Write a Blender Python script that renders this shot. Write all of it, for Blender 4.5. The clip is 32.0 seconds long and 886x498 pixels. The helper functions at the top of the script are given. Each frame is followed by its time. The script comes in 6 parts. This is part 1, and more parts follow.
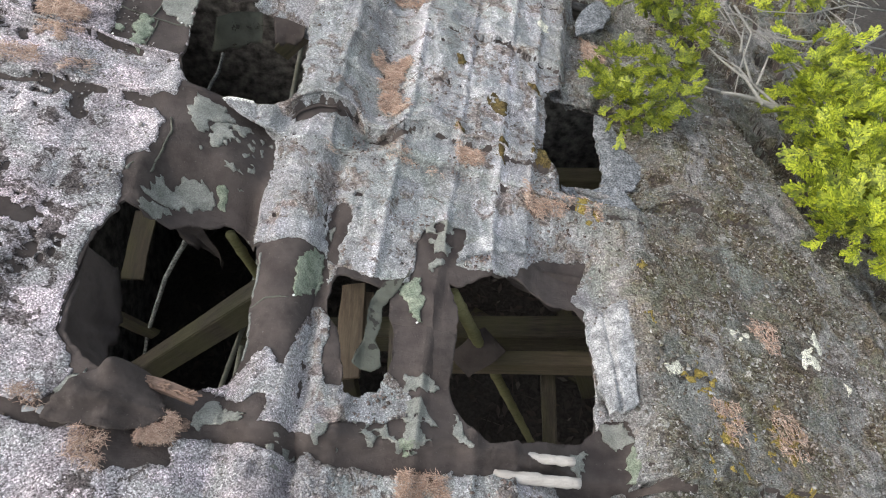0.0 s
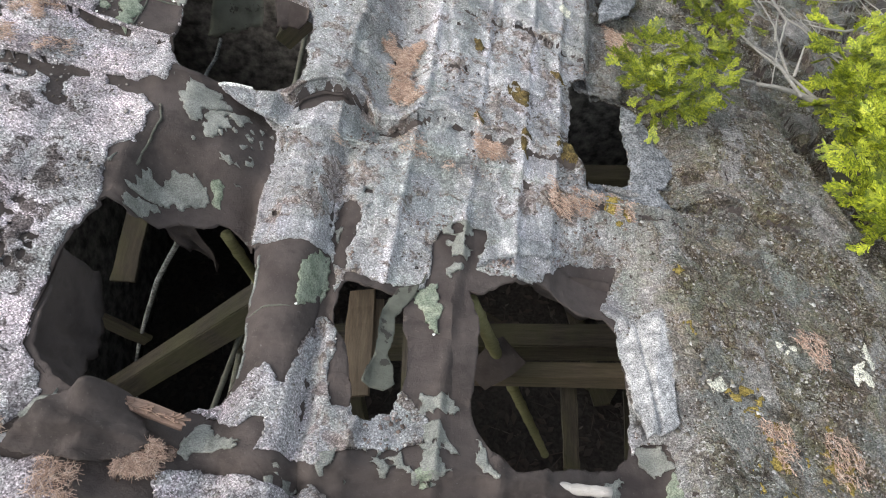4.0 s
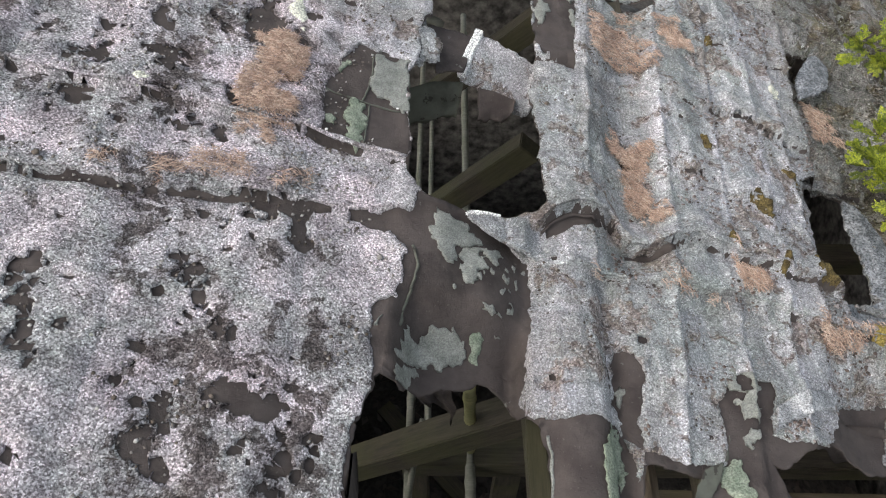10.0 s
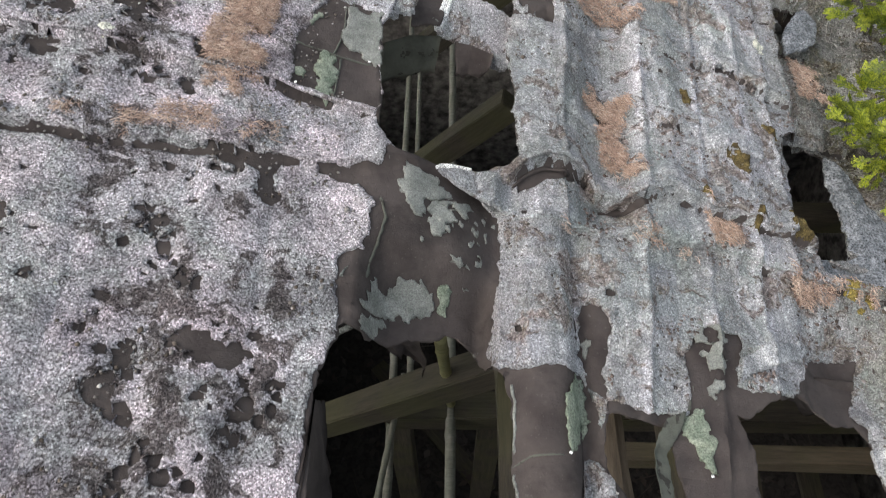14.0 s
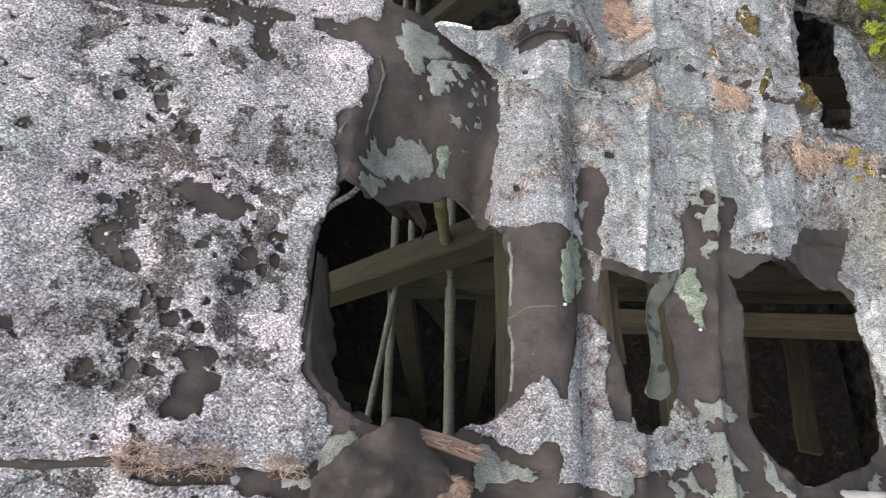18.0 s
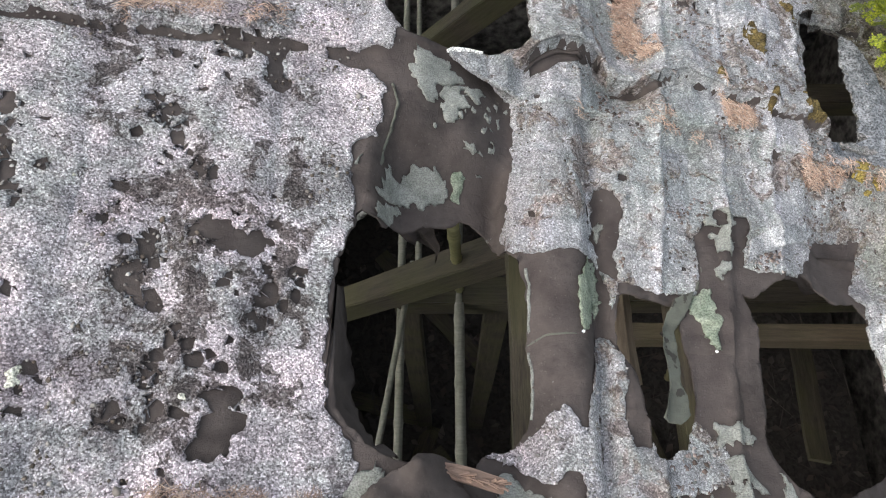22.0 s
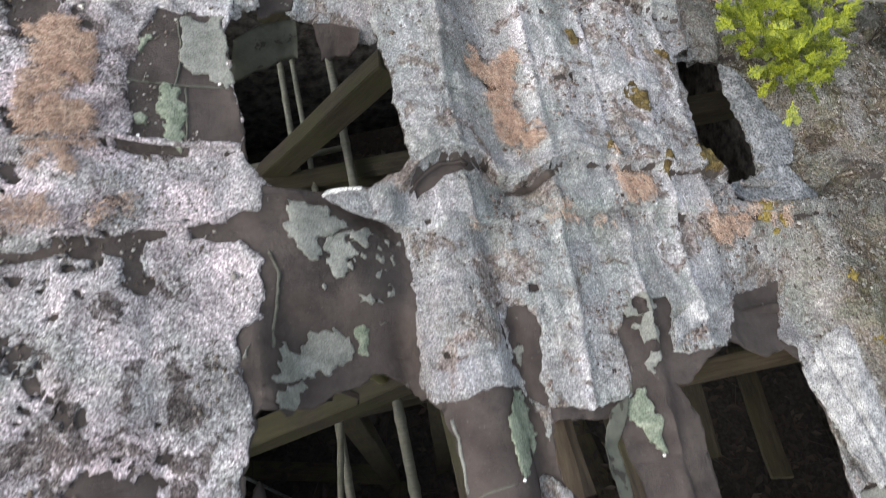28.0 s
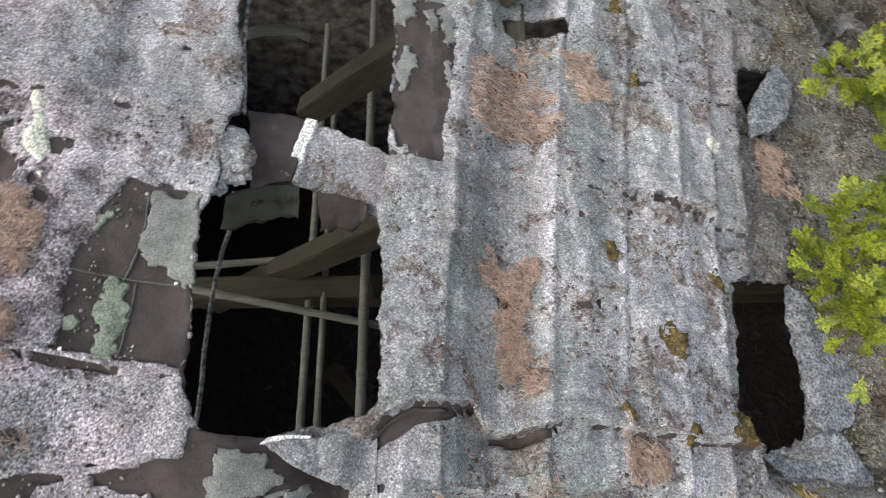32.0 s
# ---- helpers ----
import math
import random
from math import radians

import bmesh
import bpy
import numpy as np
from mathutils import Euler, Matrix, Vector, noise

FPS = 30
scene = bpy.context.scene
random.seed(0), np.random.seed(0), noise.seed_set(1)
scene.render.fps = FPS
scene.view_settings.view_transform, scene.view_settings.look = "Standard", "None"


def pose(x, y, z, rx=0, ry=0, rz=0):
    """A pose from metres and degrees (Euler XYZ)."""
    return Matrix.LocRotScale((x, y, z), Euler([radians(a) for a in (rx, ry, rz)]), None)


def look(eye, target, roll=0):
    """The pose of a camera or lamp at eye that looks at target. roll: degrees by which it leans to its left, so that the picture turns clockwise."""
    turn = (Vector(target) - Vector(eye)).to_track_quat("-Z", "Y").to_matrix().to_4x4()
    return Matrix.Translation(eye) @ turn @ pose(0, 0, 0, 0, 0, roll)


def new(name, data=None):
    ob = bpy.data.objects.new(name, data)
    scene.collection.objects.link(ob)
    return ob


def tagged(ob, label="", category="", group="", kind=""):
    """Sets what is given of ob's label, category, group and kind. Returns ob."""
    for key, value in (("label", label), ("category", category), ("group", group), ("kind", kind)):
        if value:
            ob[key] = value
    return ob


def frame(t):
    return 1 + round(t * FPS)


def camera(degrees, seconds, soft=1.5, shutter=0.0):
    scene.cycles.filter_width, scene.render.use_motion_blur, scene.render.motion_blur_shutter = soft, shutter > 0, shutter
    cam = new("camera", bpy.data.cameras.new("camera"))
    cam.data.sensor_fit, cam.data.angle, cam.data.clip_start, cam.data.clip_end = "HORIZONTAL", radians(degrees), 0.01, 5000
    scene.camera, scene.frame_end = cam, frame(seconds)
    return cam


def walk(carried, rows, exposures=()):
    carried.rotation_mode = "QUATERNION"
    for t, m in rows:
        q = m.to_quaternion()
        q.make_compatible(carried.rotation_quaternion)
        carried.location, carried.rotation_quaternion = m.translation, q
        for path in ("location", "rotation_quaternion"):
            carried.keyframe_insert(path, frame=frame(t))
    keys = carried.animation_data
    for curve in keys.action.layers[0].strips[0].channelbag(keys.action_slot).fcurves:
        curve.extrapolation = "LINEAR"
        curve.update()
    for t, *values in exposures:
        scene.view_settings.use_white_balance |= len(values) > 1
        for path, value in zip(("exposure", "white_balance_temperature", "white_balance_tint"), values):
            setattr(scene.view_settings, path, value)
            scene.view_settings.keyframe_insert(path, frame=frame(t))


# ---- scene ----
cam = camera(65.0, 32.0, soft=1.1, shutter=0.6)
METRES, EYE, TILT, LEAN, TURN = 2.8, 5.0, -53.0, 0.0, 0.0
ROWS = [
    (0.0, 0.0, 0.0, 0.0, 0.0, 0.0, 0.0),
    (0.5, -0.0072, -0.0027, -0.0008, 0.0, -0.07, -0.06),
    (1.0, -0.0135, 0.0023, 0.0104, 0.03, -0.03, -0.07),
    (1.5, -0.0181, 0.0139, 0.0318, 0.02, -0.05, -0.12),
    (2.0, -0.0205, 0.0199, 0.0421, 0.02, 0.03, -0.14),
    (2.5, -0.0196, 0.0459, 0.0256, 0.12, 0.11, -0.13),
    (4.5, -0.0156, 0.0711, 0.0017, 0.08, -0.07, -0.32),
    (5.0, -0.0147, 0.0842, 0.0183, 0.09, -0.12, -0.37),
    (5.5, -0.0132, 0.1072, 0.0533, 0.1, -0.15, -0.41),
    (6.0, -0.0105, 0.1272, 0.0793, 0.12, -0.09, -0.39),
    (6.5, -0.0059, 0.1387, 0.0901, 0.16, -0.04, -0.38),
    (7.0, -0.0068, 0.1466, 0.0951, 0.16, -0.04, -0.39),
    (7.5, -0.0181, 0.1514, 0.0973, 0.14, -0.04, -0.4),
    (8.0, -0.0681, 0.1565, 0.0996, 0.01, 0.09, -0.32),
    (8.5, -0.161, 0.1602, 0.1052, 0.0, 0.1, -0.34),
    (9.0, -0.2182, 0.1626, 0.1126, 0.15, 0.01, -0.39),
    (9.5, -0.2464, 0.1644, 0.1209, 0.23, -0.01, -0.45),
    (10.0, -0.2448, 0.163, 0.1283, 0.3, -0.03, -0.52),
    (10.5, -0.2387, 0.1613, 0.1338, 0.32, -0.03, -0.54),
    (11.0, -0.235, 0.1618, 0.1354, 0.36, -0.03, -0.54),
    (11.5, -0.2328, 0.1625, 0.1354, 0.4, -0.14, -0.55),
    (12.0, -0.2258, 0.1619, 0.135, 0.45, -0.21, -0.56),
    (12.5, -0.2221, 0.1627, 0.134, 0.47, -0.4, -0.56),
    (13.0, -0.2205, 0.1624, 0.1327, 0.52, -0.92, -0.56),
    (13.5, -0.2181, 0.1619, 0.1273, 0.57, -1.8, -0.53),
    (14.0, -0.2172, 0.1595, 0.12, 0.62, -2.99, -0.53),
    (14.5, -0.2218, 0.1561, 0.1136, 0.63, -4.24, -0.54),
    (16.5, -0.2077, 0.1519, 0.1026, 0.81, -8.65, -0.62),
    (17.0, -0.2037, 0.1506, 0.1026, 0.87, -9.87, -0.65),
    (17.5, -0.201, 0.1478, 0.0977, 0.86, -10.96, -0.61),
    (18.0, -0.2146, 0.1513, 0.0957, 0.82, -11.78, -0.64),
    (18.5, -0.2257, 0.1546, 0.1, 0.84, -11.93, -0.69),
    (19.0, -0.232, 0.1576, 0.1048, 0.85, -11.92, -0.7),
    (19.5, -0.2361, 0.1583, 0.1078, 0.91, -11.92, -0.72),
    (20.0, -0.2333, 0.1562, 0.1065, 0.94, -11.93, -0.75),
    (20.5, -0.2299, 0.157, 0.1094, 0.85, -11.95, -0.67),
    (21.0, -0.2315, 0.1574, 0.1132, 0.67, -11.94, -0.4),
    (21.5, -0.2304, 0.1571, 0.1142, 0.47, -11.95, -0.11),
    (22.0, -0.2307, 0.1552, 0.1173, 0.21, -11.95, 0.24),
    (22.5, -0.2307, 0.1539, 0.1184, -0.18, -11.95, 0.79),
    (23.0, -0.2299, 0.1523, 0.1175, -1.12, -12.01, 2.04),
    (23.5, -0.2287, 0.1515, 0.1161, -2.79, -12.14, 4.31),
    (24.0, -0.2299, 0.1511, 0.1152, -4.55, -12.32, 6.65),
    (24.5, -0.2323, 0.1503, 0.1152, -6.29, -12.55, 8.97),
    (26.5, -0.2369, 0.158, 0.1315, -7.42, -12.78, 10.45),
    (27.0, -0.2278, 0.1697, 0.1498, -7.4, -12.84, 10.42),
    (27.5, -0.2121, 0.1898, 0.1809, -7.36, -12.9, 10.41),
    (28.0, -0.1939, 0.2149, 0.215, -7.3, -12.87, 10.46),
    (28.5, -0.1763, 0.2441, 0.2488, -7.31, -12.88, 10.47),
    (29.0, -0.1549, 0.2736, 0.2785, -5.69, -12.54, 8.36),
    (29.5, -0.1354, 0.3008, 0.311, -4.78, -12.52, 7.22),
    (30.0, -0.1216, 0.326, 0.3442, -4.77, -12.53, 7.2),
    (30.5, -0.1128, 0.3404, 0.3614, -4.24, -12.32, 6.54),
    (31.0, -0.1078, 0.3406, 0.3638, -3.71, -12.27, 5.87),
    (31.5, -0.1091, 0.3353, 0.3643, -2.24, -12.1, 3.87),
    (32.0, -0.1139, 0.3296, 0.3629, -0.12, -11.99, 0.93),
]
walk(cam, [(t, pose(0, 0, EYE, TILT, LEAN, TURN) @ pose(METRES * x, METRES * y, METRES * z, 90 + pitch, roll, yaw)) for t, x, y, z, yaw, pitch, roll in ROWS],
     [(0, 0.89), (3, 0.93), (6, 1.02), (8, 0.88), (9, 0.78), (12, 0.64), (14, 0.66), (17, 0.96), (20, 0.94), (23, 0.99), (26, 0.99), (28, 0.95), (29, 0.79), (30, 0.77), (32, 0.75)])

# ---- light: an overcast sky ----
world = bpy.data.worlds.new("sky")
scene.world = world
world.use_nodes = True
wn = world.node_tree.nodes
sky = wn.new("ShaderNodeTexSky")
sky.sky_type = "NISHITA"
sky.sun_disc = False
sky.sun_elevation, sky.sun_rotation = radians(46), radians(-112)
sky.air_density, sky.dust_density = 1.6, 4.0
grey = wn.new("ShaderNodeHueSaturation")
grey.inputs["Saturation"].default_value = 0.5
world.node_tree.links.new(sky.outputs[0], grey.inputs["Color"])
world.node_tree.links.new(grey.outputs[0], wn["Background"].inputs["Color"])
wn["Background"].inputs["Strength"].default_value = 0.15
sun = new("sun", bpy.data.lights.new("sun", "SUN"))
sun.data.energy, sun.data.angle, sun.data.color = 0.8, radians(60), (1.0, 0.98, 0.95)
sun.matrix_world = look((-5.0, -0.5, 9), (0, 1.5, 3.4))


# ---- numeric helpers ----
TABLES = {}


def lattice(x, y, freq, seed):
    """Smooth value noise, 0 to 1, with cells 1/freq metres wide."""
    if seed not in TABLES:
        TABLES[seed] = np.random.RandomState(seed).rand(256, 256)
    table = TABLES[seed]
    gx, gy = x * freq + 40.3, y * freq + 71.7
    ix, iy = np.floor(gx).astype(int), np.floor(gy).astype(int)
    fx, fy = gx - ix, gy - iy
    fx, fy = fx * fx * (3 - 2 * fx), fy * fy * (3 - 2 * fy)
    a, b = table[ix % 256, iy % 256], table[(ix + 1) % 256, iy % 256]
    c, d = table[ix % 256, (iy + 1) % 256], table[(ix + 1) % 256, (iy + 1) % 256]
    return (a * (1 - fx) + b * fx) * (1 - fy) + (c * (1 - fx) + d * fx) * fy


def layered(x, y, freq, seed, octaves=3, gain=0.55):
    total, weight = 0, 0
    for k in range(octaves):
        total, weight = total + lattice(x, y, freq * 2.1 ** k, seed + k) * gain ** k, weight + gain ** k
    return total / weight


def smooth(a, b, v):
    s = np.clip((v - a) / (b - a), 0, 1)
    return s * s * (3 - 2 * s)


def inside(poly, x, y):
    """Signed distance to a closed outline, positive inside."""
    far = np.full(x.shape, 1e9)
    odd = np.zeros(x.shape, bool)
    for (ax, ay), (bx, by) in zip(poly, poly[1:] + poly[:1]):
        ex, ey = bx - ax, by - ay
        s = np.clip(((x - ax) * ex + (y - ay) * ey) / (ex * ex + ey * ey + 1e-12), 0, 1)
        far = np.minimum(far, (x - ax - s * ex) ** 2 + (y - ay - s * ey) ** 2)
        if abs(ey) > 1e-9:
            odd ^= ((ay > y) != (by > y)) & (x < ax + ex * (y - ay) / ey)
    return np.where(odd, 1, -1) * np.sqrt(far)


def ragged(poly, x, y, rough=1.0, seed=3):
    """The same with a torn, uneven outline; far from the outline it is only a bound."""
    far = 0.08
    px, py = [p[0] for p in poly], [p[1] for p in poly]
    near = (x > min(px) - far) & (x < max(px) + far) & (y > min(py) - far) & (y < max(py) + far)
    out = np.full(x.shape, -far)
    u, v = x[near], y[near]
    wx = (layered(u, v, 22, seed) - 0.5) * 0.034 + (lattice(u, v, 120, seed + 5) - 0.5) * 0.012
    wy = (layered(u, v, 22, seed + 9) - 0.5) * 0.034 + (lattice(u, v, 120, seed + 15) - 0.5) * 0.012
    out[near] = np.maximum(inside(poly, u + wx * rough, v + wy * rough), -far)
    return out


# ---- the roof's form: a shallow slope with rolls along y and laps across ----
ROLL, PITCH, LAP = -0.42, 0.31, 0.32


def eave_drop(x, y):
    edge = 1.2 + (2.1 - y) * 0.42 + (layered(x, y, 3, 60) - 0.5) * 0.06
    return smooth(edge, edge + 0.05, x) * (y > 0.4)


# laps: plan line (x, y points), step, width of the shadow cut, and the stretch of x that it runs over
LAPS = [
    ([-1.46, -1.18, -0.9, -0.75, -0.468, -0.433, -0.376, -0.313, -0.267, -0.243, -0.192, -0.044, 0.38, 0.72, 1.3], [1.454, 1.5, 1.527, 1.562, 1.607, 1.635, 1.662, 1.661, 1.676, 1.628, 1.617, 1.642, 1.6, 1.585, 1.57], 0.042, 0.006, -2.6, 1.2),
    ([-0.5, 0.0, 0.26, 0.72, 1.3], [1.488, 1.512, 1.493, 1.486, 1.47], 0.016, 0.0035, -0.5, 1.25),
    ([-1.6, -1.0, -0.7], [1.72, 1.70, 1.69], 0.022, 0.004, -2.6, -0.62),
    ([-1.3, -1.0, -0.4, 0.5], [0.601, 0.621, 0.60, 0.62], 0.034, 0.008, -2.6, 1.6),
    ([-1.0, -0.33, 0.27, 0.5, 1.0], [2.22, 2.212, 2.189, 2.10, 2.08], 0.022, 0.0035, -2.6, 1.1),
    ([-1.0, 1.0], [0.955, 0.965], 0.008, 0.0022, -2.6, 1.6),
    ([-1.0, 1.0], [1.25, 1.24], 0.006, 0.0012, -1.9, 1.6),
    ([-1.0, 1.0], [1.87, 1.85], 0.010, 0.002, -0.5, 1.6),
    ([-1.0, 1.0], [2.55, 2.53], 0.016, 0.003, -2.6, 1.3),
    ([-1.0, 1.0], [2.9, 2.86], 0.016, 0.003, -2.6, 2.6),
    ([-1.0, 1.0], [0.28, 0.3], 0.02, 0.004, -2.6, 2.6),
]


def lap_line(lap, x):
    k = lap[2] * 100
    return np.interp(x, lap[0], lap[1]) + (layered(x, x * 0 + k, 3.5, 33, 2) - 0.5) * 0.03 + (lattice(x, x * 0 + k, 22, 35) - 0.5) * 0.014


def lap_weight(lap, x):
    return smooth(lap[4] - 0.03, lap[4] + 0.03, x) * smooth(lap[5] + 0.03, lap[5] - 0.03, x)


def across(x, y):
    """Distance from the nearest roll's middle, and its side."""
    bent = x + (layered(x, y, 1.6, 20, 2) - 0.5) * 0.03
    return (bent - ROLL + PITCH / 2) % PITCH - PITCH / 2


def sheet_step(x, y, joints=False):
    """Short sheets that lie on one another in the middle of the slope, each column with its own joints."""
    col = np.floor((x + (layered(x, y, 6, 22, 2) - 0.5) * 0.03 - ROLL + PITCH / 4) / (PITCH / 2))
    own = lattice(col * 0 + col, col * 3.7, 1.0, 25)
    s = (y + (layered(x, y, 8, 23, 3) - 0.5) * 0.06) / (0.15 + 0.08 * own) + own * 7.3
    s = s - np.floor(s)
    here = smooth(-0.62, -0.5, x) * smooth(0.75, 0.5, x)
    if joints:
        return np.where(here > 0.5, np.minimum(s, 1 - s) * (0.15 + 0.08 * own), 1.0)
    return here * (0.010 * smooth(0.0, 0.05, s) * (1 - s) - 0.005 + 0.006 * (own - 0.5))


# cross-sections of the middle of the slope, above and below the main lap
UPPER = ([-0.55, -0.48, -0.45, -0.40, -0.33, -0.30, -0.27, -0.245, -0.19, -0.13, -0.105, -0.07, 0.0, 0.03, 0.09, 0.11, 0.16, 0.2, 0.24, 0.30, 0.37, 0.42],
         [-0.05, -0.04, -0.015, -0.004, 0.002, 0.006, -0.004, -0.035, -0.062, -0.045, -0.015, 0.012, 0.017, 0.004, -0.005, 0.008, 0.018, 0.014, 0.012, 0.0, -0.004, 0.0])
LOWER_FORM = ([-0.6, -0.51, -0.48, -0.44, -0.40, -0.36, -0.335, -0.31, -0.26, -0.23, -0.17, -0.12, -0.07, 0.0, 0.06, 0.12, 0.18, 0.25],
              [0.0, -0.055, -0.04, -0.006, 0.006, 0.002, -0.01, -0.042, -0.04, -0.016, -0.006, -0.012, -0.004, -0.022, -0.014, 0.0, -0.008, 0.0])
RIBS = [-0.305, -0.075, 0.098, 0.24, 0.34]
SAW = ([-0.5, -0.31, -0.3, -0.08, -0.07, 0.093, 0.103, 0.235, 0.245, 0.335, 0.345, 0.42], [0.0, 0.008, -0.007, 0.009, -0.008, 0.009, -0.008, 0.008, -0.007, 0.007, -0.006, 0.0])


def roof_z(x, y):
    z = 3.359 - 0.336 * x + 0.038 * y
    lean = 0.12 * (y - 1.95) * smooth(-0.4, -0.25, x)
    bent = x - lean + (layered(x, y, 4, 20, 2) - 0.5) * 0.022
    middle = smooth(-0.66, -0.52, x) * smooth(0.6, 0.42, x)
    above = smooth(1.46, 1.56, y)
    form = np.interp(bent, *UPPER) * above + np.interp(bent, *LOWER_FORM) * (1 - above)
    form = form + np.interp(bent, *SAW) * (0.5 + layered(x, y, 6, 19, 2))
    for k, r in enumerate(RIBS):
        form = form + 0.007 * np.exp(-((bent - r + 0.008) / 0.010) ** 2) * smooth(0.35, 0.6, layered(x * 0 + k, y, 5, 18, 2))
    z = z + middle * form
    # faint rolls on the high side
    d = np.abs(across(x, y))
    z = z + (1 - middle) * smooth(0.5, 0.3, x) * 0.016 * (0.5 + layered(x * 3, y, 0.8, 17, 2)) * (1 - smooth(0.03, 0.09, d) - 0.4)
    # each course's lower edge lies on the one below it
    for lap in LAPS:
        s = y - lap_line(lap, x)
        step = lap[2] * (1 if lap[2] < 0.03 else 0.35 + 0.65 * smooth(-0.56, -0.49, x))
        z = z + step * lap_weight(lap, x) * (smooth(-0.006, 0.007, s) * np.clip(1 - s / 0.12, 0, 1) - 0.3 * smooth(-0.1, -0.004, s) * (s < 0))
    z = z + sheet_step(x, y)
    z = z + (layered(x, y, 3.2, 11) - 0.5) * 0.022 + (lattice(x, y, 9, 14) - 0.5) * 0.010
    # sagging edges round the openings
    z = z - 0.125 * smooth(1.38, 1.26, y) * smooth(-0.80, -0.74, x) * smooth(-0.50, -0.545, x) * smooth(1.05, 1.1, y)
    z = z - 0.115 * smooth(0.12, 0.40, x) * smooth(0.64, 0.47, x) * smooth(1.52, 1.28, y) * smooth(0.4, 0.6, y)
    z = z - 0.09 * np.exp(-((x + 0.585) / 0.07) ** 2 - ((y - 0.72) / 0.07) ** 2)
    # the sunken pan along the low side
    edge = 0.37 + 0.13 * (y - 1.6)
    z = z - 0.1 * smooth(edge, edge + 0.05, x) * smooth(edge + 0.5, edge + 0.28, x) * smooth(1.5, 1.58, y) * smooth(2.8, 2.65, y)
    ledge = smooth(0.46, 0.49, layered(x, y, 3.5, 66, 2)) + smooth(0.55, 0.57, layered(x, y, 6, 67, 2))
    return z - (0.26 + 0.07 * ledge) * eave_drop(x, y)


# openings right through the roof
HOLES = {}
HOLES["lower"] = [(-0.81, 1.166), (-0.791, 1.21), (-0.776, 1.274), (-0.779, 1.173), (-0.776, 1.145), (-0.749, 1.185), (-0.741, 1.175), (-0.68, 1.204), (-0.635, 1.216), (-0.609, 1.238), (-0.561, 1.21), (-0.518, 1.149), (-0.491, 1.104), (-0.484, 1.058), (-0.481, 0.976), (-0.488, 0.933), (-0.481, 0.876), (-0.479, 0.823), (-0.489, 0.772), (-0.509, 0.747), (-0.541, 0.73), (-0.577, 0.725), (-0.596, 0.692), (-0.617, 0.695), (-0.653, 0.711), (-0.677, 0.711), (-0.705, 0.697), (-0.737, 0.701), (-0.78, 0.722), (-0.814, 0.755), (-0.834, 0.777), (-0.84, 0.824), (-0.843, 0.89), (-0.853, 0.937), (-0.849, 0.977), (-0.844, 1.034), (-0.837, 1.101)]
HOLES["slot"] = [(-0.277, 1.064), (-0.247, 1.055), (-0.18, 1.047), (-0.148, 1.05), (-0.141, 0.976), (-0.133, 0.933), (-0.128, 0.868), (-0.136, 0.803), (-0.155, 0.764), (-0.168, 0.746), (-0.194, 0.73), (-0.243, 0.725), (-0.246, 0.768), (-0.258, 0.867), (-0.288, 0.928), (-0.297, 0.957), (-0.292, 1.026)]
HOLES["right"] = [(0.005, 1.102), (0.041, 1.081), (0.099, 1.125), (0.205, 1.176), (0.332, 1.133), (0.411, 1.161), (0.441, 1.107), (0.445, 0.976), (0.447, 0.876), (0.422, 0.77), (0.373, 0.722), (0.281, 0.691), (0.196, 0.665), (0.121, 0.642), (0.053, 0.687), (0.027, 0.733), (0.016, 0.79), (0.033, 0.887), (0.039, 0.987), (0.03, 1.05)]
HOLES["upper"] = [(-0.758, 2.492), (-0.742, 2.37), (-0.727, 2.226), (-0.758, 2.206), (-0.754, 2.095), (-0.772, 2.038), (-0.791, 2.009), (-0.786, 1.937), (-0.787, 1.857), (-0.779, 1.792), (-0.769, 1.706), (-0.776, 1.672), (-0.754, 1.611), (-0.741, 1.588), (-0.719, 1.586), (-0.677, 1.585), (-0.636, 1.586), (-0.612, 1.604), (-0.55, 1.617), (-0.477, 1.636), (-0.45, 1.654), (-0.444, 1.683), (-0.448, 1.787), (-0.443, 1.903), (-0.453, 2.006), (-0.459, 2.074), (-0.434, 2.207), (-0.43, 2.314), (-0.429, 2.472), (-0.424, 2.636), (-0.405, 2.757), (-0.768, 2.676)]
HOLES["eave"] = [(0.374, 1.993), (0.525, 2.065), (0.6, 2.063), (0.594, 1.995), (0.584, 1.934), (0.59, 1.86), (0.589, 1.773), (0.558, 1.658), (0.49, 1.627), (0.397, 1.603), (0.328, 1.61), (0.323, 1.665), (0.342, 1.722), (0.362, 1.855)]
HOLES["notch"] = [(0.57, 2.718), (0.632, 2.72), (0.691, 2.734), (0.629, 2.672), (0.591, 2.557), (0.583, 2.522), (0.58, 2.607)]
HOLES["top"] = [(-0.162, 2.684), (-0.149, 2.639), (-0.109, 2.644), (-0.047, 2.656), (0.01, 2.624), (0.023, 2.674), (-0.042, 2.72), (-0.089, 2.715)]
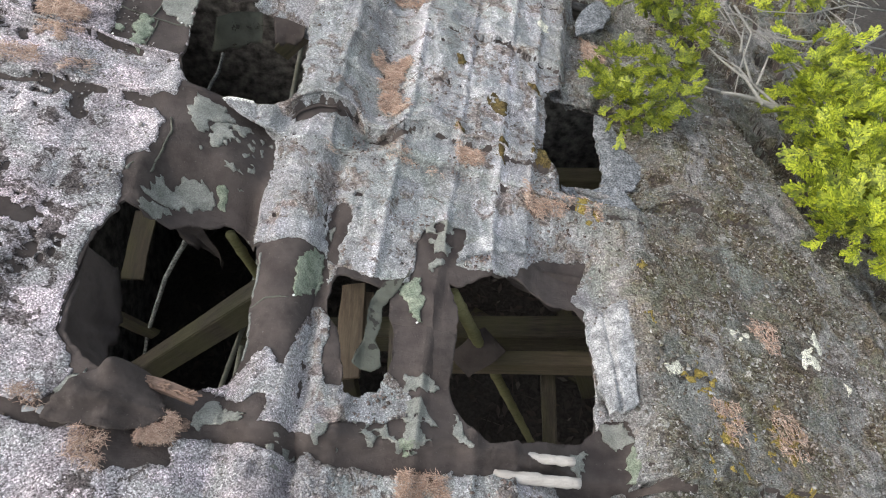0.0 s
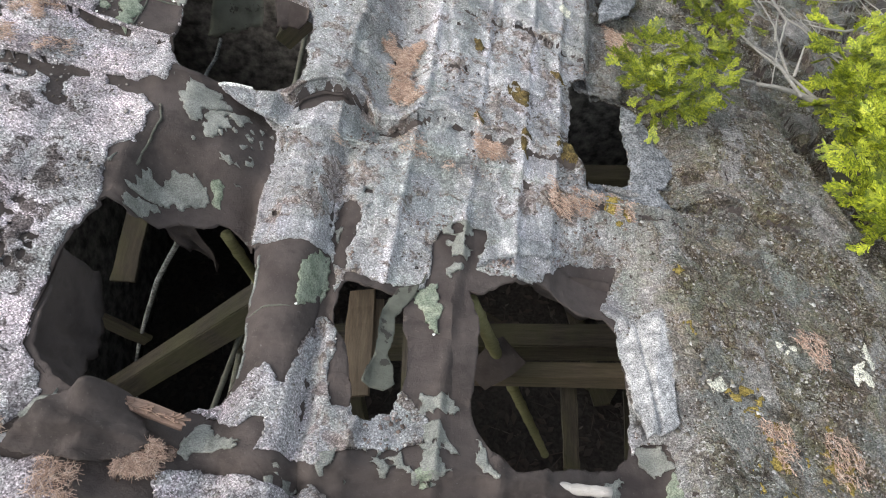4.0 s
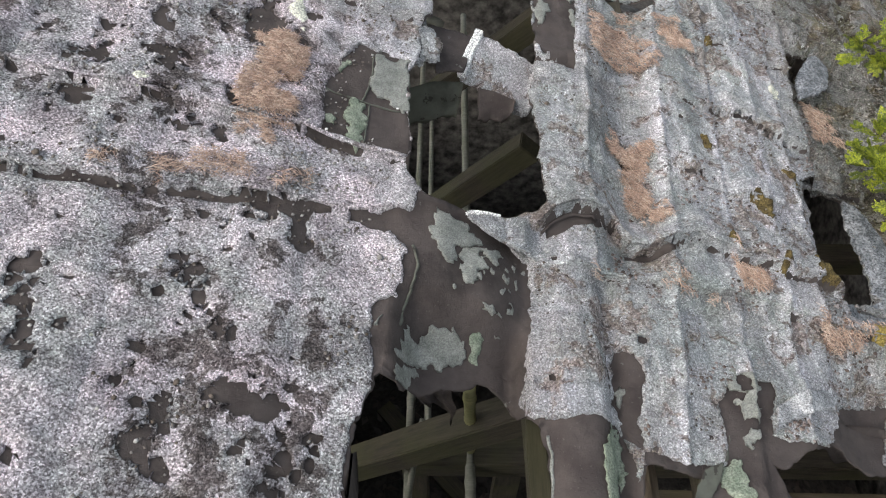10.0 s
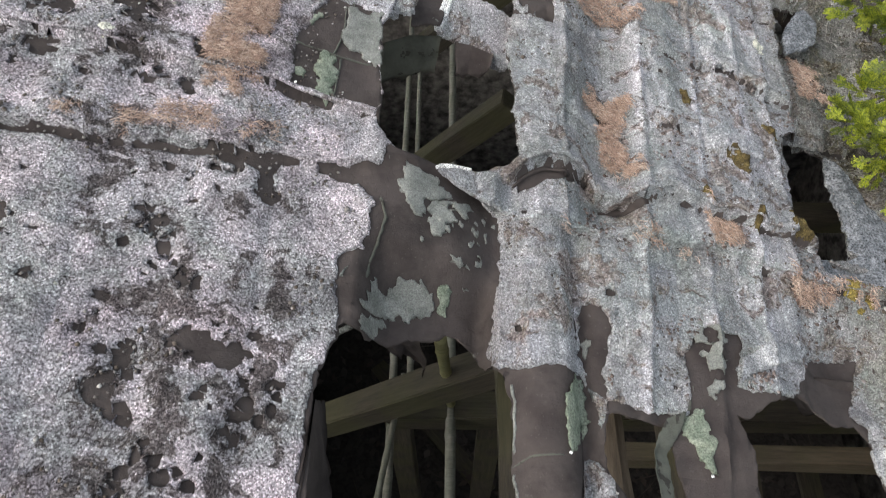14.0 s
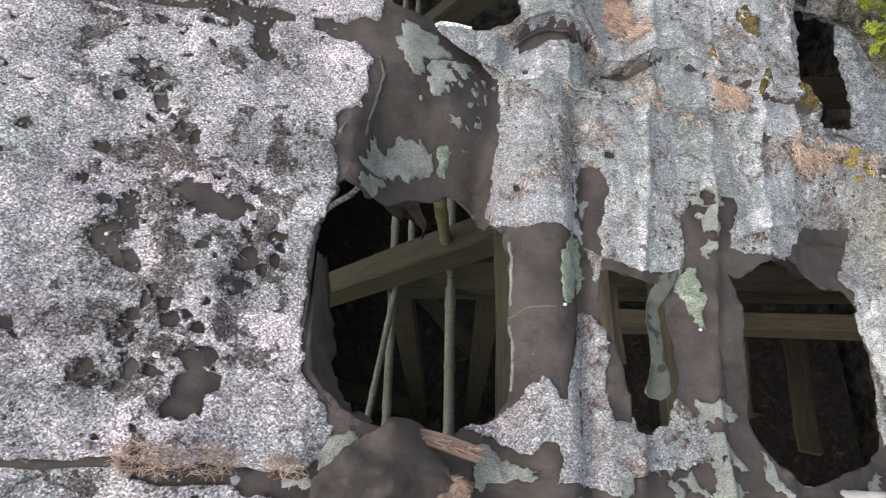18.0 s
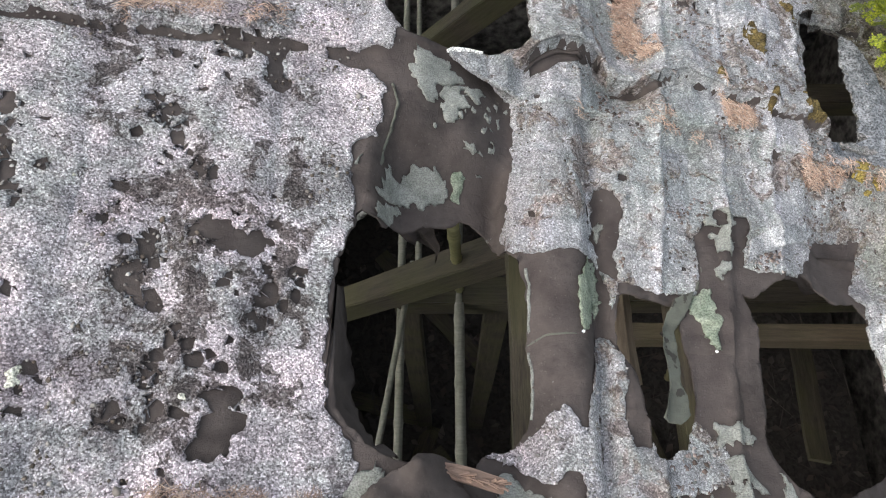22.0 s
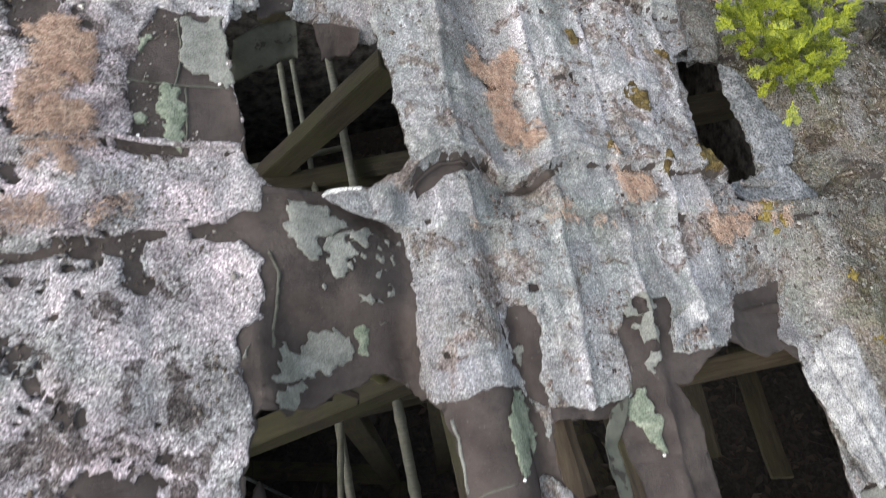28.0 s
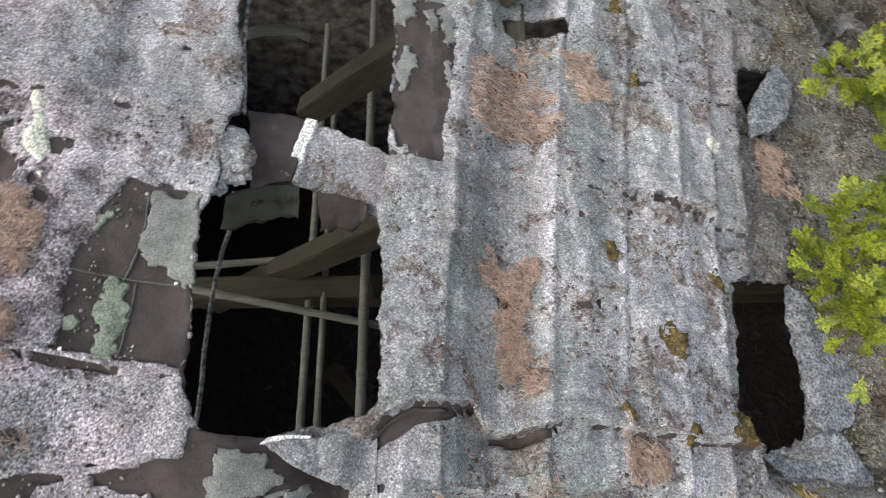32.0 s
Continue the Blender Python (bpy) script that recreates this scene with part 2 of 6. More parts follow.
# where the grey crust has come off the dark felt
BARE = {}
BARE["panel"] = [(-0.821, 1.506), (-0.768, 1.519), (-0.704, 1.547), (-0.617, 1.571), (-0.55, 1.564), (-0.518, 1.516), (-0.497, 1.494), (-0.499, 1.359), (-0.52, 1.202), (-0.515, 1.137), (-0.486, 1.097), (-0.489, 0.775), (-0.536, 0.721), (-0.558, 0.697), (-0.55, 0.666), (-0.559, 0.618), (-0.823, 0.604), (-0.839, 0.622), (-0.796, 0.65), (-0.793, 0.678), (-0.809, 0.709), (-0.827, 0.745), (-0.855, 0.775), (-0.857, 0.862), (-0.857, 0.964), (-0.851, 1.032), (-0.839, 1.095), (-0.828, 1.146), (-0.824, 1.193), (-0.832, 1.25), (-0.83, 1.307), (-0.809, 1.317), (-0.782, 1.342), (-0.768, 1.383), (-0.781, 1.417), (-0.771, 1.447)]
BARE["roll"] = [(-0.507, 1.128), (-0.463, 1.125), (-0.331, 1.149), (-0.322, 1.126), (-0.305, 1.081), (-0.297, 0.98), (-0.274, 0.912), (-0.275, 0.759), (-0.322, 0.716), (-0.383, 0.647), (-0.554, 0.619), (-0.558, 0.697), (-0.536, 0.721), (-0.489, 0.775), (-0.486, 1.097)]
BARE["gap"] = [(-0.325, 1.291), (-0.308, 1.322), (-0.268, 1.302), (-0.256, 1.262), (-0.27, 1.19), (-0.284, 1.119), (-0.281, 1.088), (-0.317, 1.113), (-0.325, 1.196)]
BARE["right"] = [(-0.279, 1.088), (-0.215, 1.074), (-0.161, 1.07), (-0.096, 1.086), (-0.076, 1.143), (-0.076, 1.234), (-0.029, 1.291), (0.022, 1.295), (0.076, 1.284), (0.039, 1.161), (0.182, 1.158), (0.316, 1.309), (0.466, 1.332), (0.443, 1.248), (0.4, 1.178), (0.447, 1.159), (0.424, 1.121), (0.45, 1.094), (0.443, 0.993), (0.433, 0.887), (0.394, 0.783), (0.426, 0.773), (0.531, 0.775), (0.436, 0.568), (0.305, 0.542), (0.289, 0.585), (0.157, 0.57), (0.003, 0.602), (-0.069, 0.568), (-0.175, 0.576), (-0.27, 0.597), (-0.264, 0.648), (-0.295, 0.767), (-0.285, 0.932), (-0.313, 0.962)]
BARE["band"] = [(-0.935, 0.61), (-0.876, 0.61), (-0.786, 0.644), (-0.795, 0.672), (-0.741, 0.677), (-0.686, 0.705), (-0.585, 0.709), (-0.434, 0.664), (-0.398, 0.666), (-0.319, 0.605), (-0.259, 0.612), (-0.221, 0.604), (-0.096, 0.636), (-0.043, 0.636), (0.066, 0.657), (0.429, 0.755), (0.443, 0.797), (0.532, 0.805), (0.537, 0.753), (0.514, 0.613), (0.339, 0.577), (0.21, 0.586), (0.051, 0.571), (-0.03, 0.553), (-0.121, 0.543), (-0.21, 0.558), (-0.272, 0.556), (-0.323, 0.589), (-0.427, 0.576), (-0.52, 0.593), (-0.58, 0.573), (-0.578, 0.512), (-0.693, 0.485), (-0.729, 0.545), (-0.769, 0.571), (-0.813, 0.567), (-0.863, 0.57), (-0.925, 0.58)]
BARE["upper"] = [(-0.908, 2.061), (-0.882, 2.048), (-0.846, 2.056), (-0.784, 2.045), (-0.787, 1.997), (-0.786, 1.937), (-0.787, 1.857), (-0.77, 1.748), (-0.771, 1.672), (-0.783, 1.687), (-0.803, 1.7), (-0.83, 1.698), (-0.869, 1.701), (-0.897, 1.69), (-0.932, 1.693), (-0.999, 1.694), (-1.025, 1.701), (-0.986, 1.709), (-0.975, 1.73), (-0.969, 1.772), (-0.971, 1.836), (-0.982, 1.865), (-0.971, 1.912), (-0.947, 1.95), (-0.943, 1.985), (-0.934, 2.015)]
BARE["lap"] = [(-1.08, 1.505), (-1.002, 1.514), (-0.96, 1.516), (-0.868, 1.532), (-0.762, 1.553), (-0.743, 1.536), (-0.759, 1.493), (-0.819, 1.484), (-0.867, 1.496), (-0.915, 1.515), (-0.97, 1.496), (-0.971, 1.422), (-0.997, 1.465), (-1.054, 1.489)]
BARE["ledge"] = [(-0.762, 1.554), (-0.752, 1.602), (-0.738, 1.597), (-0.679, 1.596), (-0.632, 1.594), (-0.612, 1.567), (-0.557, 1.538), (-0.518, 1.525), (-0.553, 1.503), (-0.691, 1.514), (-0.752, 1.531)]
BARE["cap"] = [(-0.427, 2.625), (-0.303, 2.658), (-0.277, 2.555), (-0.294, 2.397), (-0.316, 2.226), (-0.323, 2.198), (-0.373, 2.203), (-0.421, 2.211), (-0.43, 2.314), (-0.425, 2.472)]
BARE["trough"] = [(-0.218, 1.936), (-0.151, 1.95), (-0.144, 1.898), (-0.193, 1.882)]
# torn crust that is left inside the bare parts
KEPT = {}
KEPT["fork"] = [(-0.574, 0.727), (-0.53, 0.734), (-0.5, 0.745), (-0.474, 0.774), (-0.448, 0.803), (-0.422, 0.81), (-0.386, 0.773), (-0.375, 0.769), (-0.361, 0.879), (-0.334, 0.96), (-0.314, 0.964), (-0.29, 0.922), (-0.294, 0.83), (-0.283, 0.747), (-0.247, 0.745), (-0.212, 0.787), (-0.148, 0.797), (-0.114, 0.79), (-0.107, 0.763), (-0.081, 0.741), (-0.071, 0.714), (-0.092, 0.68), (-0.148, 0.66), (-0.229, 0.65), (-0.286, 0.631), (-0.408, 0.616), (-0.402, 0.646), (-0.396, 0.685), (-0.431, 0.693), (-0.453, 0.668), (-0.498, 0.687), (-0.531, 0.716)]


# spots where the crust has flaked away
FLAKES = []
FLAKES += [[(-1.424, 1.273), (-1.392, 1.276), (-1.372, 1.248), (-1.418, 1.241)], [(-1.413, 1.22), (-1.388, 1.228), (-1.368, 1.186), (-1.348, 1.09), (-1.374, 1.089), (-1.387, 1.158), (-1.398, 1.168)], [(-1.388, 1.348), (-1.353, 1.36), (-1.354, 1.347), (-1.382, 1.337)], [(-1.323, 1.157), (-1.305, 1.164), (-1.297, 1.141), (-1.314, 1.137)], [(-1.233, 1.206), (-1.212, 1.21), (-1.221, 1.188)], [(-1.23, 1.251), (-1.204, 1.259), (-1.208, 1.243), (-1.225, 1.238)], [(-1.177, 1.332), (-1.139, 1.335), (-1.119, 1.304), (-1.132, 1.269), (-1.12, 1.252), (-1.148, 1.252), (-1.164, 1.288)], [(-1.162, 1.236), (-1.11, 1.239), (-1.117, 1.219), (-1.14, 1.211), (-1.132, 1.19), (-1.143, 1.17), (-1.157, 1.202)], [(-1.099, 1.198), (-1.075, 1.202), (-1.077, 1.171), (-1.093, 1.172)]]
FLAKES += [[(-1.003, 1.462), (-0.972, 1.501), (-0.967, 1.479), (-0.973, 1.411), (-0.996, 1.392), (-1.004, 1.42)], [(-1.148, 1.427), (-1.116, 1.44), (-1.114, 1.405), (-1.124, 1.365), (-1.141, 1.395)], [(-1.083, 1.501), (-1.027, 1.509), (-1.051, 1.438), (-1.088, 1.413), (-1.064, 1.462)], [(-1.191, 1.04), (-1.16, 1.059), (-1.141, 1.074), (-1.138, 1.037), (-1.154, 1.023), (-1.152, 0.991), (-1.174, 0.976), (-1.191, 0.983), (-1.174, 1.018)], [(-1.087, 1.09), (-1.029, 1.101), (-0.999, 1.079), (-0.973, 1.083), (-0.97, 1.055), (-0.999, 1.015), (-1.02, 1.038), (-1.058, 1.054), (-1.083, 1.067)], [(-0.961, 1.098), (-0.943, 1.105), (-0.949, 1.072), (-0.959, 1.076)], [(-1.189, 0.973), (-1.145, 0.976), (-1.133, 0.936), (-1.117, 0.918), (-1.153, 0.911), (-1.149, 0.934), (-1.178, 0.951)]]
FLAKES += [[(-1.028, 0.955), (-1.002, 0.976), (-0.985, 0.971), (-0.993, 0.951), (-1.017, 0.941)], [(-0.932, 0.968), (-0.906, 0.978), (-0.886, 0.971), (-0.899, 0.957), (-0.902, 0.929), (-0.908, 0.956), (-0.931, 0.959)], [(-1.254, 0.85), (-1.232, 0.853), (-1.238, 0.829), (-1.248, 0.833)], [(-1.343, 0.933), (-1.313, 0.933), (-1.308, 0.915), (-1.327, 0.912)], [(-1.101, 0.888), (-1.076, 0.888), (-1.078, 0.864), (-1.092, 0.857)], [(-1.064, 0.851), (-1.029, 0.866), (-1.017, 0.839), (-1.056, 0.826)], [(-1.009, 0.84), (-0.985, 0.844), (-0.987, 0.821), (-1.003, 0.822)], [(-1.119, 0.825), (-1.09, 0.826), (-1.089, 0.799), (-1.107, 0.798)], [(-1.161, 0.793), (-1.147, 0.799), (-1.147, 0.772), (-1.143, 0.738), (-1.163, 0.732), (-1.162, 0.771)]]
FLAKES += [[(-1.138, 0.791), (-1.122, 0.811), (-1.113, 0.785), (-1.131, 0.774)], [(-1.043, 0.785), (-1.023, 0.792), (-0.995, 0.796), (-0.984, 0.761), (-0.985, 0.734), (-1.017, 0.738), (-1.028, 0.765)], [(-1.111, 0.771), (-1.086, 0.776), (-1.072, 0.742), (-1.095, 0.728), (-1.109, 0.75)], [(-1.052, 0.714), (-1.025, 0.739), (-0.981, 0.735), (-0.981, 0.708), (-1.007, 0.683), (-1.035, 0.685)], [(-1.101, 0.664), (-1.073, 0.669), (-1.075, 0.656), (-1.096, 0.656)], [(-1.129, 0.648), (-1.11, 0.651), (-1.115, 0.641)], [(-1.169, 0.693), (-1.156, 0.702), (-1.154, 0.677), (-1.161, 0.669)], [(-0.984, 0.681), (-0.963, 0.692), (-0.968, 0.67)], [(-0.236, 1.349), (-0.216, 1.338), (-0.233, 1.319)]]
FLAKES += [[(-1.469, 1.882), (-1.409, 1.892), (-1.424, 1.855), (-1.458, 1.856)], [(-1.479, 1.803), (-1.417, 1.829), (-1.387, 1.763), (-1.423, 1.763), (-1.463, 1.786)], [(-1.47, 1.706), (-1.448, 1.711), (-1.419, 1.657), (-1.45, 1.639)], [(-1.498, 1.647), (-1.464, 1.698), (-1.447, 1.631), (-1.478, 1.619)], [(-1.399, 1.632), (-1.364, 1.635), (-1.366, 1.586), (-1.39, 1.602)], [(-1.239, 2.029), (-1.212, 2.021), (-1.217, 1.976), (-1.233, 1.979)], [(-1.369, 1.95), (-1.327, 1.97), (-1.325, 1.933), (-1.363, 1.924)], [(-1.339, 1.868), (-1.276, 1.881), (-1.273, 1.82), (-1.316, 1.82), (-1.364, 1.83)], [(-1.199, 1.8), (-1.164, 1.798), (-1.143, 1.705), (-1.165, 1.708)], [(-1.235, 1.684), (-1.208, 1.686), (-1.153, 1.615), (-1.174, 1.608), (-1.209, 1.641)]]
FLAKES += [[(-1.272, 1.679), (-1.252, 1.687), (-1.253, 1.643), (-1.268, 1.646)], [(-1.345, 1.702), (-1.249, 1.71), (-1.261, 1.701), (-1.327, 1.692)], [(-1.18, 2.087), (-1.123, 2.14), (-1.093, 2.048), (-1.139, 1.996), (-1.157, 1.884), (-1.171, 2)], [(-1.356, 1.499), (-1.331, 1.527), (-1.314, 1.468), (-1.333, 1.464)], [(-1.583, 1.835), (-1.553, 1.835), (-1.559, 1.796)], [(-1.076, 2.118), (-1.028, 2.119), (-1.037, 2.039), (-1.036, 1.977), (-1.053, 2.011)]]


# worn stretches, where the crust is thin and broken
WORN = list(zip([(-1.125, 1.373), (-1.123, 1.178), (-1.423, 1.766), (-1.291, 1.803), (-1.387, 1.596), (-1.359, 1.301), (-1.114, 1.856), (-1.004, 1.081), (-1.497, 1.635), (-1.385, 1.915), (-0.961, 1.451), (-1.199, 1.001), (-1.069, 0.765), (-1.167, 0.782), (-1.274, 0.761), (-0.994, 0.755), (-1.272, 0.973), (-0.963, 0.932), (-1.193, 1.125)], (0.07, 0.07, 0.10, 0.09, 0.09, 0.05, 0.05, 0.07, 0.07, 0.08, 0.04, 0.06, 0.09, 0.06, 0.08, 0.07, 0.06, 0.05, 0.06)))


def felt_left(x, y):
    sd = np.full(x.shape, 1.0)
    for poly in HOLES.values():
        sd = np.minimum(sd, -ragged(poly, x, y, 0.35))
    return sd


def crust_left(x, y):
    sd = np.full(x.shape, 1.0)
    for poly in HOLES.values():
        sd = np.minimum(sd, -ragged(poly, x, y, 0.6))
    bare = np.full(x.shape, -1.0)
    for poly in BARE.values():
        bare = np.maximum(bare, ragged(poly, x, y, 0.7, 5))
    for poly in FLAKES:
        bare = np.maximum(bare, ragged(poly, x, y, 2.4, 6) + 0.003)
    for poly in KEPT.values():
        bare = np.minimum(bare, -ragged(poly, x, y, 0.6, 7))
    sd = np.minimum(sd, -bare)
    # open cuts just below the laps; their dark felt draws the laps' shadow line
    for lap in LAPS:
        gap = lap[3] * lap_weight(lap, x) * np.clip(2.6 * lattice(x, x * 0 + lap[2] * 70, 9, 90) - (0.15 if lap[2] == 0.042 else 0.7), 0, 1.6)
        gap = gap + (0.011 * np.exp(-((x + 0.42) / 0.07) ** 2) if lap[2] == 0.042 else 0)
        gap = gap * (1 - 0.85 * smooth(-0.12, 0.02, x)) if lap[2] == 0.042 else gap
        sd = np.where(gap > 0.0025, np.minimum(sd, np.abs(y - lap_line(lap, x) + gap + 0.004) - gap), sd)
    sd = np.minimum(sd, sheet_step(x, y, True) - 0.012 * (lattice(x, y, 14, 97) - 0.5))
    # splits along the rolls' sides
    split = 0.012 * (lattice(x, y, 3.5, 95) - 0.62) + (lattice(x, y, 90, 96) - 0.5) * 0.003
    sd = np.minimum(sd, np.abs(across(x, y) - 0.082) - split)
    # flaked spots, most of them high on the slope
    n = layered(x, y, 19, 81, 5, 0.8)
    big = layered(x, y, 3.2, 88, 2)
    thin = np.zeros(x.shape)
    for (cx, cy), r in WORN:
        thin = np.maximum(thin, np.exp(-(((x - cx) / r) ** 2 + ((y - cy) / (1.5 * r)) ** 2)))
    limit = 0.735 - 0.11 * (big - 0.45) - 0.115 * thin + 0.03 * smooth(-0.62, -0.2, x) * smooth(0.25, 0.1, x)
    return np.minimum(sd, (limit - n) * 0.055)


# ---- materials ----
def material(name, rough=0.9):
    m = bpy.data.materials.new(name)
    m.use_nodes = True
    return m, m.node_tree.nodes, m.node_tree.links, m.node_tree.nodes["Principled BSDF"]


def tex_noise(n, l, pos, scale, detail=4, rough=0.55):
    t = n.new("ShaderNodeTexNoise")
    t.inputs["Scale"].default_value, t.inputs["Detail"].default_value, t.inputs["Roughness"].default_value = scale, detail, rough
    l.new(pos, t.inputs["Vector"])
    return t.outputs["Fac"]


def ramp(n, l, fac, stops):
    r = n.new("ShaderNodeValToRGB")
    e = r.color_ramp.elements
    while len(e) < len(stops):
        e.new(0.5)
    for k, (p, c) in zip(e, stops):
        k.position, k.color = p, (*c, 1) if len(c) == 3 else c
    l.new(fac, r.inputs["Fac"])
    return r.outputs["Color"]


def blend(n, l, fac, a, b, kind="MIX"):
    m = n.new("ShaderNodeMix")
    m.data_type, m.blend_type = "RGBA", kind
    for socket, v in ((m.inputs["Factor"], fac), (m.inputs["A"], a), (m.inputs["B"], b)):
        if hasattr(v, "links"):
            l.new(v, socket)
        else:
            socket.default_value = v if isinstance(v, (int, float)) else (*v, 1)
    return m.outputs["Result"]


def relief(n, l, bsdf, height, strength, distance):
    b = n.new("ShaderNodeBump")
    b.inputs["Strength"].default_value, b.inputs["Distance"].default_value = strength, distance
    l.new(height, b.inputs["Height"])
    l.new(b.outputs["Normal"], bsdf.inputs["Normal"])


def ground_axis(n, l, pos, axis, lo, hi):
    """0 to 1 along one axis of the place, for kinds of growth that change across the roof."""
    s = n.new("ShaderNodeSeparateXYZ")
    l.new(pos, s.inputs[0])
    m = n.new("ShaderNodeMapRange")
    m.inputs["From Min"].default_value, m.inputs["From Max"].default_value = lo, hi
    l.new(s.outputs[axis], m.inputs["Value"])
    return m.outputs["Result"]


def place(n):
    return n.new("ShaderNodeNewGeometry").outputs["Position"]


def stretched(n, l, pos, scale):
    mp = n.new("ShaderNodeMapping")
    mp.inputs["Scale"].default_value = scale
    l.new(pos, mp.inputs["Vector"])
    return mp.outputs[0]


def crust_material():
    """Three kinds of growth that blend across the slope: pale granular high up, blue grey in the middle, brown and olive low down."""
    m, n, l, b = material("lichen_crust")
    pos = place(n)
    wob = n.new("ShaderNodeTexNoise")
    wob.inputs["Scale"].default_value, wob.inputs["Detail"].default_value = 14, 4
    l.new(pos, wob.inputs["Vector"])
    bent = n.new("ShaderNodeVectorMath")
    bent.operation = "MULTIPLY_ADD"
    bent.inputs[1].default_value = (0.09, 0.09, 0.09)
    l.new(wob.outputs["Color"], bent.inputs[0])
    l.new(pos, bent.inputs[2])
    bent = bent.outputs["Vector"]

    def cells(scale, where):
        v = n.new("ShaderNodeTexVoronoi")
        v.inputs["Scale"].default_value = scale
        l.new(where, v.inputs["Vector"])
        s = n.new("ShaderNodeSeparateColor")
        l.new(v.outputs["Color"], s.inputs[0])
        return s.outputs, v.outputs["Distance"]

    def mask(fac, a, c, most=1.0):
        return ramp(n, l, fac, [(a, (0, 0, 0)), (c, (most, most, most))])

    def both(p, q):
        return blend(n, l, 1.0, p, q, "MULTIPLY")

    big, mid = tex_noise(n, l, pos, 3.4, 5, 0.55), tex_noise(n, l, bent, 11, 6, 0.65)
    plate, _ = cells(6.5, bent)
    lobes, lobe_edge = cells(105, bent)
    oblique = n.new("ShaderNodeVectorMath")
    oblique.operation = "DOT_PRODUCT"
    oblique.inputs[1].default_value = (1.0, 0.4, 0.0)
    l.new(pos, oblique.inputs[0])
    rise = n.new("ShaderNodeMapRange")
    rise.inputs["From Min"].default_value, rise.inputs["From Max"].default_value = 0.04, -0.3
    l.new(oblique.outputs["Value"], rise.inputs["Value"])
    high = rise.outputs["Result"]
    low = ground_axis(n, l, bent, 0, 0.42, 0.68)
    # high: pink-white, blue grey and green grey grains
    upper = ramp(n, l, big, [(0.32, (0.40, 0.36, 0.365)), (0.42, (0.54, 0.50, 0.515)), (0.48, (0.46, 0.445, 0.46)), (0.54, (0.39, 0.40, 0.395)), (0.59, (0.50, 0.475, 0.49)), (0.70, (0.58, 0.54, 0.55))])
    upper = blend(n, l, 0.7, upper, ramp(n, l, mid, [(0.36, (0.66, 0.64, 0.65)), (0.50, (1.0, 1.0, 1.0)), (0.64, (1.22, 1.20, 1.21))]), "MULTIPLY")
    # middle: smooth blue grey sheets, each of its own tone
    sheet = ramp(n, l, plate[0], [(0.0, (0.295, 0.315, 0.325)), (0.25, (0.39, 0.405, 0.405)), (0.45, (0.32, 0.355, 0.33)), (0.65, (0.43, 0.44, 0.455)), (0.85, (0.28, 0.285, 0.275)), (1.0, (0.38, 0.39, 0.41))])
    sheet = blend(n, l, 0.5, sheet, ramp(n, l, big, [(0.36, (0.27, 0.275, 0.265)), (0.48, (0.40, 0.41, 0.425)), (0.56, (0.34, 0.36, 0.34)), (0.66, (0.45, 0.455, 0.47))]))
    streak = tex_noise(n, l, stretched(n, l, bent, (24, 1.6, 8)), 1.0, 6, 0.68)
    sheet = blend(n, l, mask(streak, 0.52, 0.60, 0.8), sheet, (0.56, 0.565, 0.57))
    # paler bands along the ribs, darker and slightly greener on the flats between
    slant = n.new("ShaderNodeVectorMath")
    slant.operation = "DOT_PRODUCT"
    slant.inputs[1].default_value = (1.0, -0.12, 0.0)
    l.new(blend(n, l, 0.25, pos, bent), slant.inputs[0])
    span = n.new("ShaderNodeMapRange")
    span.inputs["From Min"].default_value, span.inputs["From Max"].default_value = -0.75, 0.25
    l.new(slant.outputs["Value"], span.inputs["Value"])
    bands = ramp(n, l, span.outputs["Result"], [(0.0, (1, 1, 1)), (0.19, (1.06, 1.06, 1.06)), (0.225, (0.88, 0.9, 0.88)), (0.37, (0.92, 0.92, 0.90)), (0.42, (0.95, 0.96, 0.96)), (0.435, (1.22, 1.22, 1.24)), (0.46, (0.95, 0.97, 0.96)), (0.56, (0.9, 0.93, 0.91)), (0.60, (0.95, 0.96, 0.96)), (0.615, (1.2, 1.2, 1.22)), (0.64, (0.92, 0.94, 0.93)), (0.735, (0.9, 0.92, 0.91)), (0.77, (1.15, 1.15, 1.17)), (0.79, (0.93, 0.94, 0.93)), (0.88, (1.05, 1.05, 1.06)), (1.0, (0.95, 0.96, 0.96))])
    sheet = blend(n, l, mask(tex_noise(n, l, bent, 9, 3, 0.5), 0.36, 0.5, 1.0), sheet, blend(n, l, 1.0, sheet, bands, "MULTIPLY"))
    # curled brown and pinkish lichen in the hollows
    curls = ramp(n, l, lobes[1], [(0.0, (0.09, 0.07, 0.06)), (0.35, (0.22, 0.185, 0.165)), (0.6, (0.36, 0.33, 0.31)), (0.85, (0.19, 0.16, 0.12)), (1.0, (0.45, 0.43, 0.41))])
    sheet = blend(n, l, mask(tex_noise(n, l, bent, 7.5, 7, 0.68), 0.54, 0.575, 0.92), sheet, curls)
    # low: brown and olive lobes with grey sheets between
    under_growth = ramp(n, l, lobes[0], [(0.0, (0.06, 0.05, 0.038)), (0.3, (0.13, 0.115, 0.085)), (0.5, (0.215, 0.207, 0.175)), (0.7, (0.145, 0.137, 0.085)), (0.9, (0.30, 0.295, 0.27)), (1.0, (0.50, 0.50, 0.47))])
